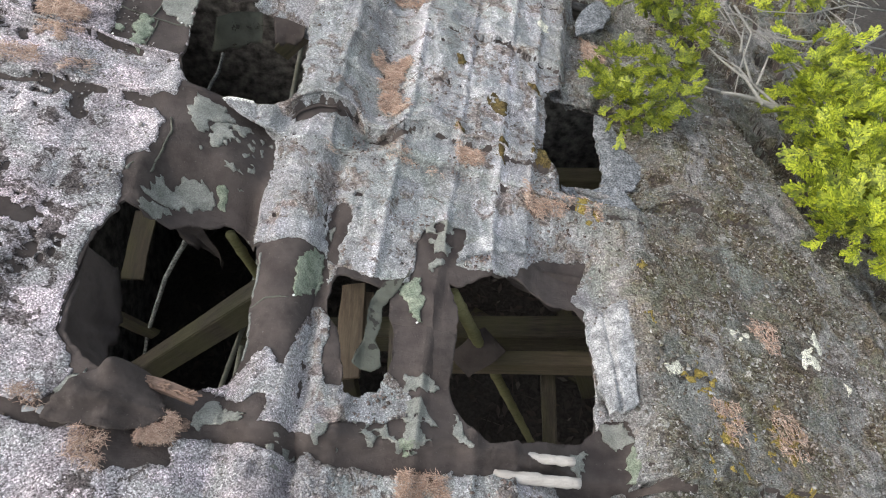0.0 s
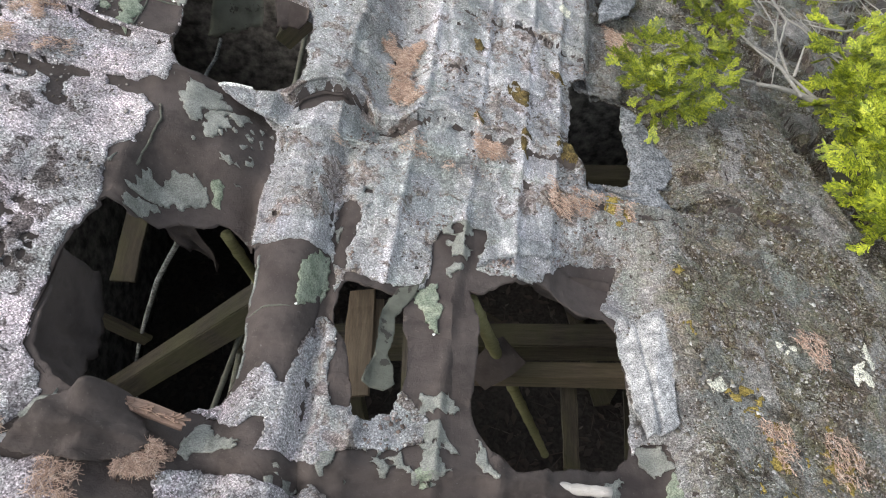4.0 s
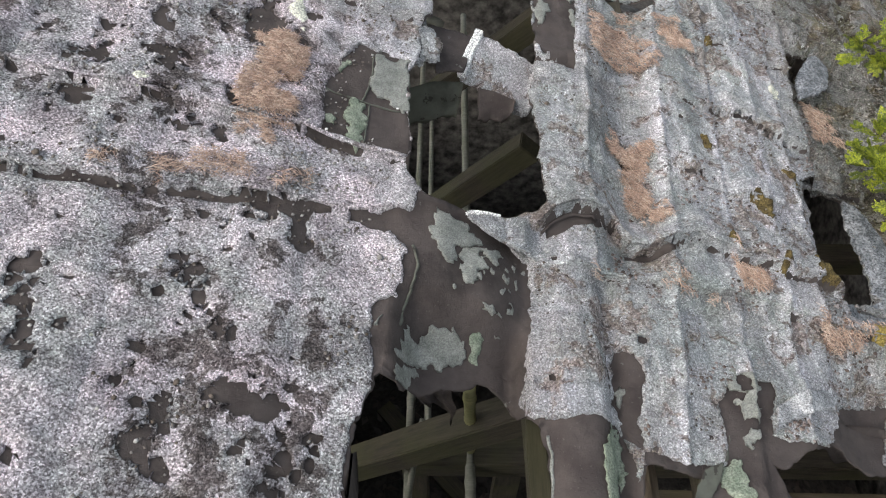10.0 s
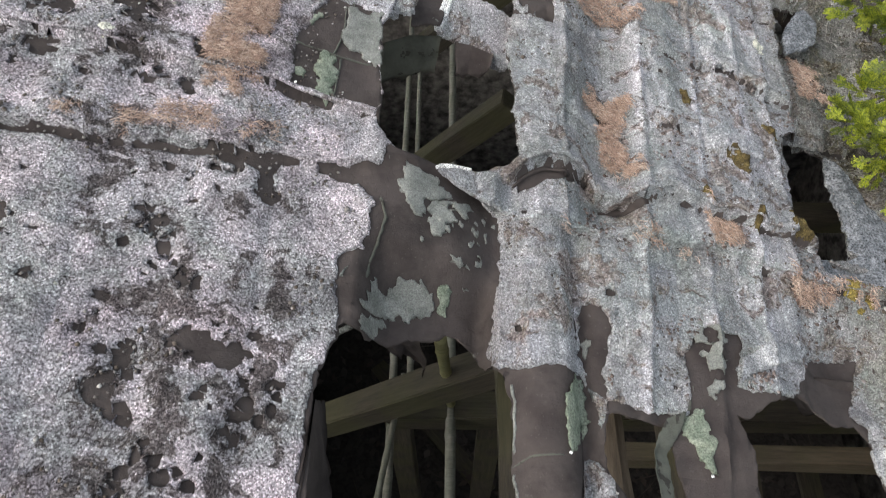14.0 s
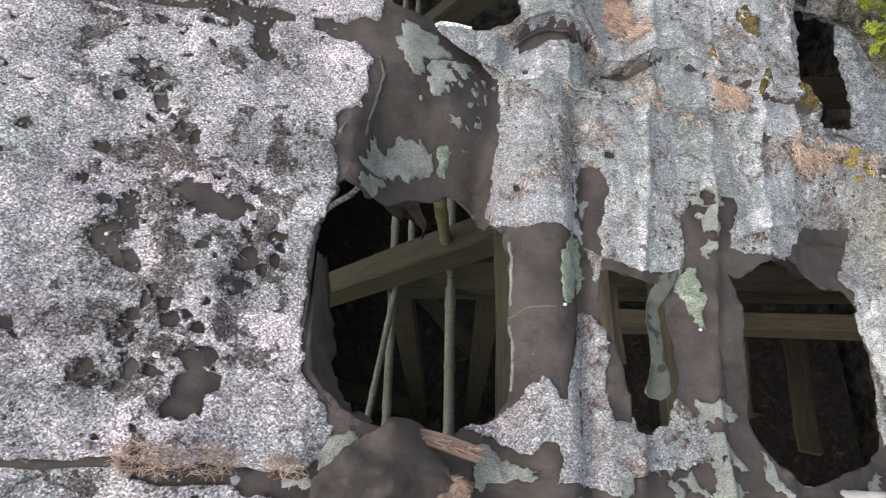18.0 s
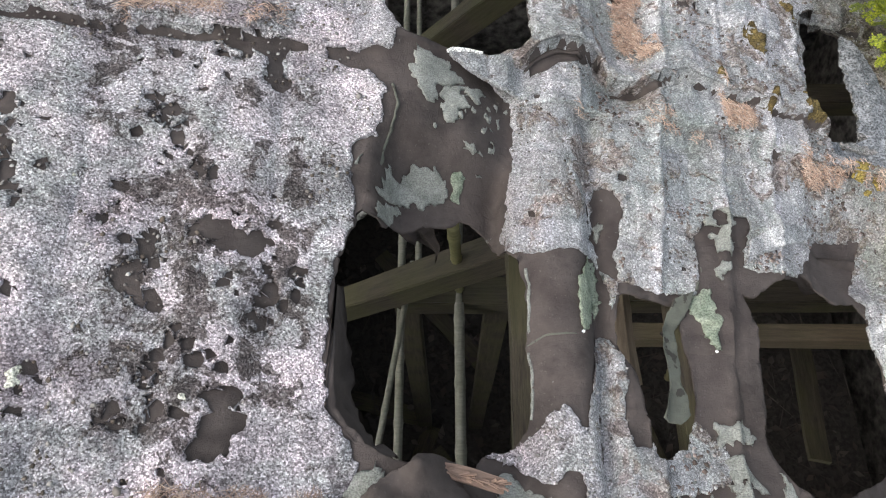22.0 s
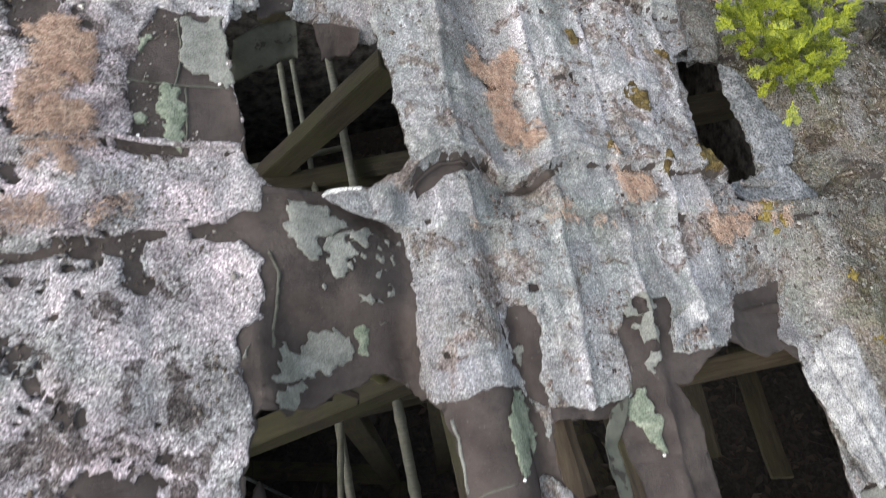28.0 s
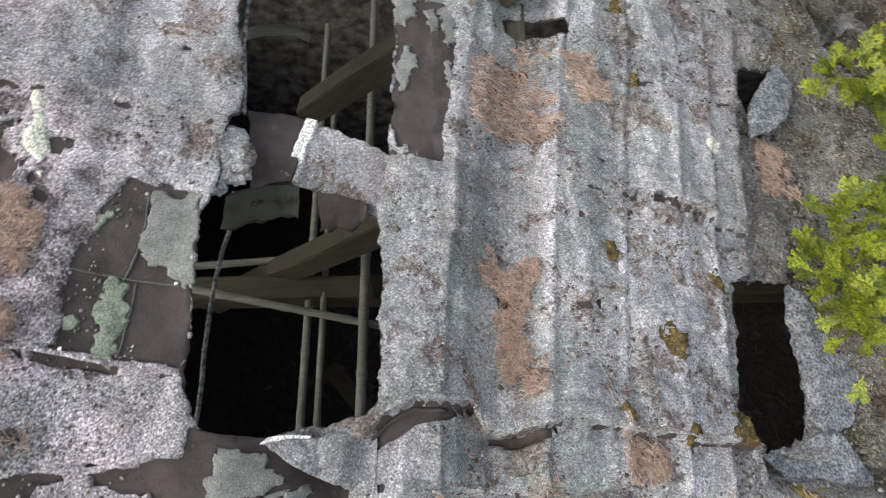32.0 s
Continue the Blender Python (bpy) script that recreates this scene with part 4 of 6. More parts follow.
def patch(name, poly, mat, label, lift=0.004, bump=0.004, rough=0.8, seed=21, speckle=0.0):
    """Growth or litter that lies on the roof."""
    xs, ys = [p[0] for p in poly], [p[1] for p in poly]

    def left(x, y):
        sd = ragged(poly, x, y, rough, seed)
        return np.minimum(sd, (0.62 - speckle - layered(x, y, 30, seed + 2, 3) * 0.9) * 0.05 + 0.02 * (speckle == 0))

    def height(x, y, sd):
        return roof_z(x, y) + lift * (1 - np.exp(-sd / 0.008)) + (layered(x, y, 60, seed + 3) - 0.5) * bump * 2

    f = Field(min(xs) - 0.03, max(xs) + 0.03, min(ys) - 0.03, max(ys) + 0.03, 0.005, height, left, 0.006)
    data = f.piece(name, mat)
    return part(name, data, roof, label) if data else None


def crumb(x, y, k=0):
    return (layered(x, y, 26, 44, 3) - 0.5) * 0.014 + (lattice(x, y, 130, 47 + k) - 0.5) * 0.006


# the bent strip that bridges the upper opening, with its white broken edge
BRIDGE = [(-0.603, 2.248), (-0.55, 2.244), (-0.5, 2.238), (-0.43, 2.215), (-0.385, 2.2), (-0.4, 2.14), (-0.464, 2.113), (-0.5, 2.116), (-0.56, 2.132), (-0.6, 2.14), (-0.655, 2.155)]


def bridge_z(x, y, sd):
    return plane(x, y) - 0.015 - 0.9 * np.clip(2.248 - y, 0, 0.2) * smooth(-0.39, -0.46, x) + crumb(x, y) * np.clip(sd / 0.01, 0, 1)


flap("bent_strip", BRIDGE, bridge_z, CRUST, "bent strip of pinkish grey crusted roofing", 0.016, 0.4, 11, 0.005)
flap("broken_edge", [(-0.607, 2.253), (-0.587, 2.25), (-0.639, 2.152), (-0.663, 2.156)], lambda x, y, sd: plane(x, y) + 0.001 - 0.9 * np.clip(2.248 - y, 0, 0.2), WHITE, "clean white broken edge", 0.022, 0.15, 11, 0.004)
# the pointed tongue at the lap
TONGUE = [(-0.64, 1.577), (-0.615, 1.587), (-0.56, 1.587), (-0.5, 1.604), (-0.47, 1.63), (-0.45, 1.625), (-0.45, 1.512), (-0.463, 1.502), (-0.513, 1.512), (-0.571, 1.533), (-0.609, 1.553)]


def tongue_z(x, y, sd):
    s = smooth(-0.45, -0.51, x)
    return (roof_z(x, y) + 0.004) * (1 - s) + (plane(x, y) + 0.004) * s + crumb(x, y) * 1.3 * np.clip(sd / 0.01, 0, 1)


flap("torn_tongue", TONGUE, tongue_z, CRUST, "pointed torn tongue of crusted roofing", 0.014, 0.3, 11, 0.005)
flap("broken_edge", [(-0.645, 1.574), (-0.63, 1.587), (-0.6, 1.592), (-0.56, 1.592), (-0.56, 1.588), (-0.6, 1.586), (-0.627, 1.579)], lambda x, y, sd: tongue_z(x, y, sd) + 0.005, WHITE, "clean white broken edge", 0.01, 0.05, 11, 0.003)
# the crusted lobe that overhangs the upper opening
flap("crust_lobe", [(-0.802, 2.21), (-0.761, 2.212), (-0.718, 2.207), (-0.706, 2.149), (-0.708, 2.097), (-0.748, 2.079), (-0.769, 2.042), (-0.813, 2.041), (-0.812, 2.116)], lambda x, y, sd: plane(x, y) + 0.012 - 0.02 * np.exp(-sd / 0.03) + crumb(x, y), CRUST, "rounded crusted sheet overhanging the opening", 0.016, 0.7, 11, 0.005)
# felt under the bridge, and scraps that hang into the openings
flap("felt_scrap", [(-0.741, 2.279), (-0.672, 2.29), (-0.613, 2.282), (-0.616, 2.24), (-0.644, 2.133), (-0.694, 2.116), (-0.72, 2.102), (-0.721, 2.177)], lambda x, y, sd: plane(x, y) - 0.055 - 0.1 * np.clip(2.2 - y, 0, 1) + crumb(x, y) * 0.4, FELT, "dark brown felt scrap", 0.006, 0.3)


def hanging(top, low, mat, label, thick=0.004, wave=0.012, seed=1, rows=10, fine=6):
    """A limp sheet between its fixed upper edge and its free lower edge, with a back face."""
    top, low = [Vector(p) for p in top], [Vector(p) for p in low]
    cols = (len(top) - 1) * fine
    verts, faces = [], []
    for i in range(cols + 1):
        s = i / fine
        k = min(int(s), len(top) - 2)
        a, b = top[k].lerp(top[k + 1], s - k), low[k].lerp(low[k + 1], s - k)
        for j in range(rows + 1):
            f = j / rows
            p = a.lerp(b, f)
            q = Vector((s * 1.7 + seed, f * 2.1, seed))
            p += Vector((noise.noise(q), noise.noise(q + Vector((7, 3, 1))), 0.6 * noise.noise(q * 3))) * wave * f
            if j == rows:
                p += (b - a) * 0.10 * noise.noise(Vector((s * 4.3, seed, 2)))
            verts.append(p)
    n = len(verts)
    d = (top[-1] - top[0]).cross(low[0] - top[0]).normalized() * thick
    verts += [v + d for v in verts]
    w = rows + 1
    for i in range(cols):
        for j in range(rows):
            q = (i * w + j, (i + 1) * w + j, (i + 1) * w + j + 1, i * w + j + 1)
            faces += [q, tuple(n + v for v in q[::-1])]
        faces += [(i * w + rows, (i + 1) * w + rows, n + (i + 1) * w + rows, n + i * w + rows)]
    for i in (0, cols):
        faces += [(i * w + j, i * w + j + 1, n + i * w + j + 1, n + i * w + j) for j in range(rows)]
    return part("felt_flap", mesh_of("felt_flap", [tuple(v) for v in verts], faces, mat), roof, label)


hanging([(-0.8, 2.13, 3.53), (-0.73, 2.15, 3.54), (-0.64, 2.16, 3.53)], [(-0.85, 2.117, 3.395), (-0.75, 2.13, 3.40), (-0.655, 2.136, 3.43)], SCRAP, "grey green felt scrap hanging into the opening", 0.005, 0.012, 5)
hanging([(-0.6, 2.14, 3.53), (-0.55, 2.135, 3.52), (-0.49, 2.12, 3.50)], [(-0.6, 2.075, 3.46), (-0.56, 2.08, 3.45), (-0.5, 2.09, 3.46)], FELT, "dark brown felt scrap", 0.005, 0.012, 6)
hanging([(-0.848, 0.999, 3.682), (-0.85, 0.903, 3.679), (-0.855, 0.842, 3.678), (-0.855, 0.775, 3.676), (-0.827, 0.745, 3.665), (-0.794, 0.714, 3.653), (-0.747, 0.701, 3.637)], [(-0.869, 1.069, 3.492), (-0.861, 0.981, 3.406), (-0.847, 0.894, 3.428), (-0.832, 0.82, 3.47), (-0.808, 0.773, 3.51), (-0.78, 0.744, 3.529), (-0.743, 0.718, 3.546)], FELT, "curtain of dark felt hanging down the opening's side", 0.005, 0.02, 3)
hanging([(-0.751, 1.21, 3.507), (-0.716, 1.209, 3.506), (-0.674, 1.217, 3.492)], [(-0.742, 1.224, 3.405), (-0.701, 1.26, 3.312), (-0.658, 1.227, 3.267)], FELT, "torn brown felt flap hanging from the edge", 0.004, 0.03, 8)
hanging([(0.18, 1.22, 3.255), (0.275, 1.256, 3.224), (0.438, 1.27, 3.16)], [(0.209, 1.22, 3.205), (0.387, 1.246, 2.996), (0.439, 1.203, 3.097)], FELT, "torn brown felt flap hanging from the edge", 0.004, 0.03, 12)
flap("crust_flap", [(0.04, 1.164), (0.095, 1.195), (0.236, 1.261), (0.291, 1.314), (0.274, 1.326), (0.136, 1.269), (0.066, 1.226)], lambda x, y, sd: roof_z(x, y) + 0.016 + crumb(x, y), PALECRUST, "pale crusted flap bent down at the edge", 0.01, 0.4)
flap("felt_strip", [(-0.156, 1.063), (-0.096, 1.086), (-0.076, 1.143), (-0.123, 1.042), (-0.162, 0.989), (-0.162, 0.925), (-0.173, 0.873), (-0.157, 0.848), (-0.153, 0.811), (-0.178, 0.793), (-0.225, 0.796), (-0.2, 0.87), (-0.198, 0.921), (-0.19, 0.997)], lambda x, y, sd: roof_z(x, y) + 0.008 + 0.012 * np.sin((y - 0.8) * 25), SCRAP, "grey green strip of peeling felt", 0.004, 0.2)
# felt draped over a pole's end at the lower edge
flap("draped_felt", [(-0.816, 0.577), (-0.815, 0.608), (-0.773, 0.64), (-0.734, 0.672), (-0.701, 0.686), (-0.69, 0.703), (-0.673, 0.706), (-0.632, 0.698), (-0.609, 0.65), (-0.59, 0.612), (-0.628, 0.577), (-0.677, 0.559), (-0.744, 0.561)], lambda x, y, sd: roof_z(x, y) + 0.012 + 0.06 * np.exp(-((x + 0.685) / 0.03) ** 2 - ((y - 0.685) / 0.03) ** 2) + 0.03 * np.exp(-((x + 0.70) / 0.09) ** 2 - ((y - 0.65) / 0.07) ** 2) + (layered(x, y, 28, 140, 3) - 0.5) * 0.022 + 0.016 * np.abs(lattice(x * 0.5 + y, y - x, 26, 141) - 0.5), FELT, "dark felt draped over a pole's end", 0.006, 0.4)
# the roll with a pale crust beside the wide opening
flap("crust_flap", [(0.436, 1.103), (0.494, 1.154), (0.544, 1.172), (0.583, 1.172), (0.588, 1.073), (0.557, 0.92), (0.551, 0.832), (0.511, 0.807), (0.475, 0.797), (0.461, 0.787), (0.451, 0.869), (0.446, 0.992)], lambda x, y, sd: plane(x, y) - 0.03 - 0.9 * np.clip(0.51 - x + 0.25 * (y - 0.95), 0, 0.09) - 0.014 * np.exp(-((x - 0.50) / 0.005) ** 2) * (lattice(x, y, 12, 77) > 0.35) + crumb(x, y), PALECRUST, "curled pale crust over the opening's side", 0.014, 0.4, 11, 0.005)

PANS = film_material("blue_grey_pan", (0.12, 0.13, 0.14), (0.26, 0.27, 0.285), 160)
flap("bent_pan", [(0.593, 2.054), (0.631, 2.026), (0.668, 1.968), (0.688, 1.878), (0.761, 1.795), (0.674, 1.677), (0.556, 1.638), (0.581, 1.754), (0.58, 1.84), (0.575, 1.943)], lambda x, y, sd: plane(x, y) - 0.075 - 0.5 * np.clip(0.62 - x, 0, 1) + crumb(x, y) * 0.6, PANS, "bent blue grey pan beside the opening", 0.012, 0.5)
flap("bent_pan", [(0.399, 1.609), (0.486, 1.625), (0.557, 1.654), (0.623, 1.657), (0.648, 1.632), (0.695, 1.568), (0.663, 1.516), (0.533, 1.563), (0.465, 1.537)], lambda x, y, sd: plane(x, y) - 0.055 + 0.015 * np.sin(x * 22) + crumb(x, y), PANS, "cracked blue grey pan below the opening", 0.012, 0.7)
flap("bent_pan", [(0.602, 2.635), (0.657, 2.709), (0.717, 2.751), (0.758, 2.754), (0.734, 2.655), (0.693, 2.566), (0.63, 2.505), (0.559, 2.481), (0.567, 2.558)], lambda x, y, sd: plane(x, y) - 0.03 - 2.5 * (x - 0.66) ** 2 + crumb(x, y) * 0.5, PANS, "rounded blue grey pan under the branches", 0.012, 0.4)
flap("crust_flap", [(0.432, 2.185), (0.508, 2.221), (0.588, 2.225), (0.614, 2.145), (0.572, 2.043), (0.486, 2.041), (0.409, 2.024)], lambda x, y, sd: plane(x, y) - 0.05 + crumb(x, y) * 1.8, CRUST, "lumpy crusted sheet above the opening", 0.014, 0.8)

FILMS = []
FILMS += [[(-0.772, 1.279), (-0.762, 1.295), (-0.757, 1.275), (-0.723, 1.29), (-0.72, 1.314), (-0.699, 1.314), (-0.663, 1.309), (-0.648, 1.296), (-0.656, 1.266), (-0.686, 1.244), (-0.716, 1.247), (-0.765, 1.22), (-0.779, 1.214), (-0.782, 1.234)], [(-0.78, 1.177), (-0.745, 1.229), (-0.739, 1.212), (-0.759, 1.169), (-0.774, 1.156)], [(-0.717, 1.521), (-0.667, 1.548), (-0.617, 1.543), (-0.611, 1.519), (-0.66, 1.485), (-0.668, 1.437), (-0.689, 1.44), (-0.707, 1.469)], [(-0.653, 1.422), (-0.639, 1.419), (-0.643, 1.396), (-0.653, 1.404)], [(-0.595, 1.364), (-0.569, 1.36), (-0.579, 1.349), (-0.592, 1.352)], [(-0.683, 1.374), (-0.669, 1.377), (-0.672, 1.364), (-0.68, 1.363)], [(-0.577, 1.404), (-0.56, 1.417), (-0.567, 1.397)], [(-0.58, 1.327), (-0.57, 1.323), (-0.577, 1.318)]]
FILMS += [[(-0.564, 1.365), (-0.541, 1.39), (-0.543, 1.371)], [(-0.828, 1.264), (-0.812, 1.274), (-0.816, 1.259)], [(-0.547, 0.642), (-0.53, 0.656), (-0.459, 0.64), (-0.442, 0.625), (-0.543, 0.623)], [(-0.824, 0.643), (-0.791, 0.678), (-0.746, 0.689), (-0.749, 0.662), (-0.779, 0.634), (-0.81, 0.629)], [(-0.311, 1.229), (-0.304, 1.225), (-0.303, 1.194), (-0.313, 1.202)], [(-0.877, 2.025), (-0.868, 2.045), (-0.794, 2.039), (-0.789, 1.997), (-0.786, 1.937), (-0.787, 1.857), (-0.801, 1.847), (-0.821, 1.89), (-0.853, 1.885), (-0.877, 1.899), (-0.876, 1.961)], [(-0.419, 2.481), (-0.393, 2.513), (-0.386, 2.441), (-0.404, 2.373), (-0.421, 2.365)], [(-0.358, 2.609), (-0.331, 2.631), (-0.329, 2.548), (-0.353, 2.54)], [(-0.324, 2.623), (-0.289, 2.644), (-0.291, 2.549), (-0.312, 2.506)]]
FILMS += [[(-0.424, 2.636), (-0.379, 2.645), (-0.375, 2.584), (-0.399, 2.548), (-0.419, 2.558)], [(-0.306, 2.454), (-0.292, 2.474), (-0.294, 2.397), (-0.313, 2.41)], [(-0.717, 1.559), (-0.629, 1.561), (-0.633, 1.517), (-0.656, 1.487), (-0.7, 1.485), (-0.7, 1.523)], [(-0.561, 0.662), (-0.542, 0.689), (-0.445, 0.645), (-0.468, 0.628), (-0.526, 0.642), (-0.546, 0.604), (-0.554, 0.618)], [(-0.789, 0.653), (-0.727, 0.686), (-0.746, 0.656), (-0.771, 0.634)], [(-0.108, 0.794), (-0.03, 0.805), (-0.016, 0.761), (-0.058, 0.772), (-0.093, 0.764)], [(0.026, 0.715), (0.052, 0.671), (0.077, 0.613), (0.058, 0.61), (0.031, 0.653)], [(0.339, 0.678), (0.386, 0.699), (0.381, 0.651), (0.355, 0.615)], [(0.46, 0.792), (0.524, 0.798), (0.521, 0.74), (0.488, 0.719), (0.452, 0.742)]]
FILMS += [[(-0.097, 0.667), (-0.064, 0.683), (-0.056, 0.633), (-0.03, 0.624), (-0.07, 0.594), (-0.089, 0.614)]]
for poly in FILMS:
    patch("lichen_film", poly, FILM, "flat grey lichen film on dark felt", 0.0025, 0.002, 1.1)
patch("lichen_film", [(-0.661, 1.478), (-0.534, 1.518), (-0.523, 1.438), (-0.574, 1.383), (-0.647, 1.394)], FILM, "flat grey lichen flecks on dark felt", 0.004, 0.003, 0.5, 25, 0.20)
patch("lichen_film", [(-0.47, 0.566), (-0.29, 0.629), (-0.062, 0.746), (-0.005, 0.653), (-0.184, 0.551), (-0.407, 0.524)], FILM, "flat grey lichen flecks on dark felt", 0.004, 0.003, 0.5, 26, 0.24)
patch("lichen_film", [(-0.013, 1.43), (0.044, 1.351), (0.01, 1.155), (-0.042, 1.111), (-0.058, 1.223)], FILM, "flat grey lichen flecks on dark felt", 0.004, 0.003, 0.5, 27, 0.18)
speck = random.Random(8)
FLECKED = [(-0.632, 1.466), (-0.524, 1.549), (-0.519, 1.49), (-0.567, 1.421), (-0.611, 1.427)]
for k in range(60):
    x, y, r = speck.uniform(-0.66, -0.5), speck.uniform(1.36, 1.53), speck.choice((0.003, 0.004, 0.006, 0.009))
    if float(inside(FLECKED, np.array([[x]]), np.array([[y]]))[0, 0]) < -0.012:
        continue
    patch("lichen_film", [(x + r * speck.uniform(0.6, 1.3) * math.cos(a), y + r * speck.uniform(0.6, 1.3) * math.sin(a)) for a in (0, 1.05, 2.1, 3.14, 4.2, 5.25)], FILM, "small grey lichen rosette on dark felt", 0.003, 0.002, 0.3, 40 + k % 7)
GREENS = []
GREENS += [[(-0.634, 1.31), (-0.602, 1.313), (-0.607, 1.275), (-0.631, 1.266)], [(-0.354, 1.121), (-0.321, 1.133), (-0.331, 1.073), (-0.321, 1.042), (-0.344, 0.982), (-0.368, 0.961), (-0.369, 1.036)], [(-0.089, 1.085), (-0.056, 1.08), (-0.062, 1.02), (-0.055, 0.957), (-0.083, 0.978), (-0.103, 1.027), (-0.11, 1.065)], [(-0.919, 1.854), (-0.881, 1.848), (-0.883, 1.773), (-0.879, 1.71), (-0.893, 1.69), (-0.912, 1.698), (-0.922, 1.757), (-0.922, 1.8)], [(-0.973, 1.776), (-0.961, 1.789), (-0.946, 1.775), (-0.953, 1.749), (-0.966, 1.752)], [(-0.964, 1.947), (-0.933, 1.98), (-0.924, 1.97), (-0.954, 1.936)], [(-0.096, 0.621), (-0.05, 0.627), (-0.063, 0.593), (-0.09, 0.602)], [(0.504, 0.69), (0.531, 0.72), (0.52, 0.625), (0.499, 0.612)]]
for poly in GREENS:
    patch("green_lichen", poly, GREEN, "pale green lichen patch", 0.004, 0.004, 1.1, 31)
PALES = []
PALES += [[(0.373, 2.408), (0.411, 2.426), (0.432, 2.396), (0.428, 2.372), (0.384, 2.363)], [(-1.102, 2.214), (-1.083, 2.22), (-1.067, 2.19), (-1.043, 2.091), (-1.039, 2.018), (-1.059, 2.05), (-1.088, 2.096), (-1.091, 2.128), (-1.078, 2.147)], [(0.635, 0.954), (0.692, 0.97), (0.716, 0.943), (0.653, 0.912)], [(1.148, 1.079), (1.226, 1.176), (1.24, 1.096), (1.196, 1.017), (1.123, 1.015)], [(0.89, 1.111), (0.934, 1.121), (0.911, 1.079)], [(-1.288, 1.171), (-1.274, 1.137), (-1.291, 1.131)], [(-1.303, 0.8), (-1.286, 0.812), (-1.284, 0.782), (-1.299, 0.771)], [(-1.074, 0.786), (-1.058, 0.783), (-1.053, 0.772), (-1.068, 0.771)], [(0.927, 1.103), (0.971, 1.116), (0.968, 1.083), (0.924, 1.071)], [(-1.363, 1.729), (-1.333, 1.75), (-1.306, 1.725), (-1.338, 1.704)]]
PALES += [[(1.273, 0.991), (1.305, 0.977), (1.275, 0.944)]]
for poly in PALES:
    patch("pale_lichen", poly, PALE, "chalky pale lichen spot", 0.007, 0.004, 0.4, 35)

# moss cushions
CUSHIONS = [(p, r, MOSS) for p, r in zip([(0.191, 1.818), (0.071, 2.028), (0.314, 1.638), (0.052, 1.664), (0.19, 2.52), (0.166, 2.764), (0.332, 1.986), (0.194, 1.614)], (0.036, 0.022, 0.03, 0.022, 0.026, 0.026, 0.022, 0.02))]
CUSHIONS += [(p, r, YELLOWMOSS) for p, r in zip([(0.481, 1.489), (0.757, 0.923), (0.809, 0.809), (0.785, 0.725), (0.951, 0.73), (0.77, 0.639), (0.714, 0.934), (0.641, 1.121), (0.629, 1.303), (0.521, 1.481), (0.995, 0.803), (0.974, 0.663)], (0.045, 0.06, 0.05, 0.05, 0.07, 0.06, 0.03, 0.03, 0.03, 0.03, 0.06, 0.06))]
for (x, y), r, mat in CUSHIONS:
    ring = [(x + r * math.cos(a), y + r * 1.2 * math.sin(a)) for a in (k * math.pi / 5 for k in range(10))]
    patch("moss_cushion", ring, mat, "soft cushion of yellow brown moss", 0.012, 0.013, 1.6, 37 + int(x * 40) % 9, 0.0 if mat is MOSS else 0.16)

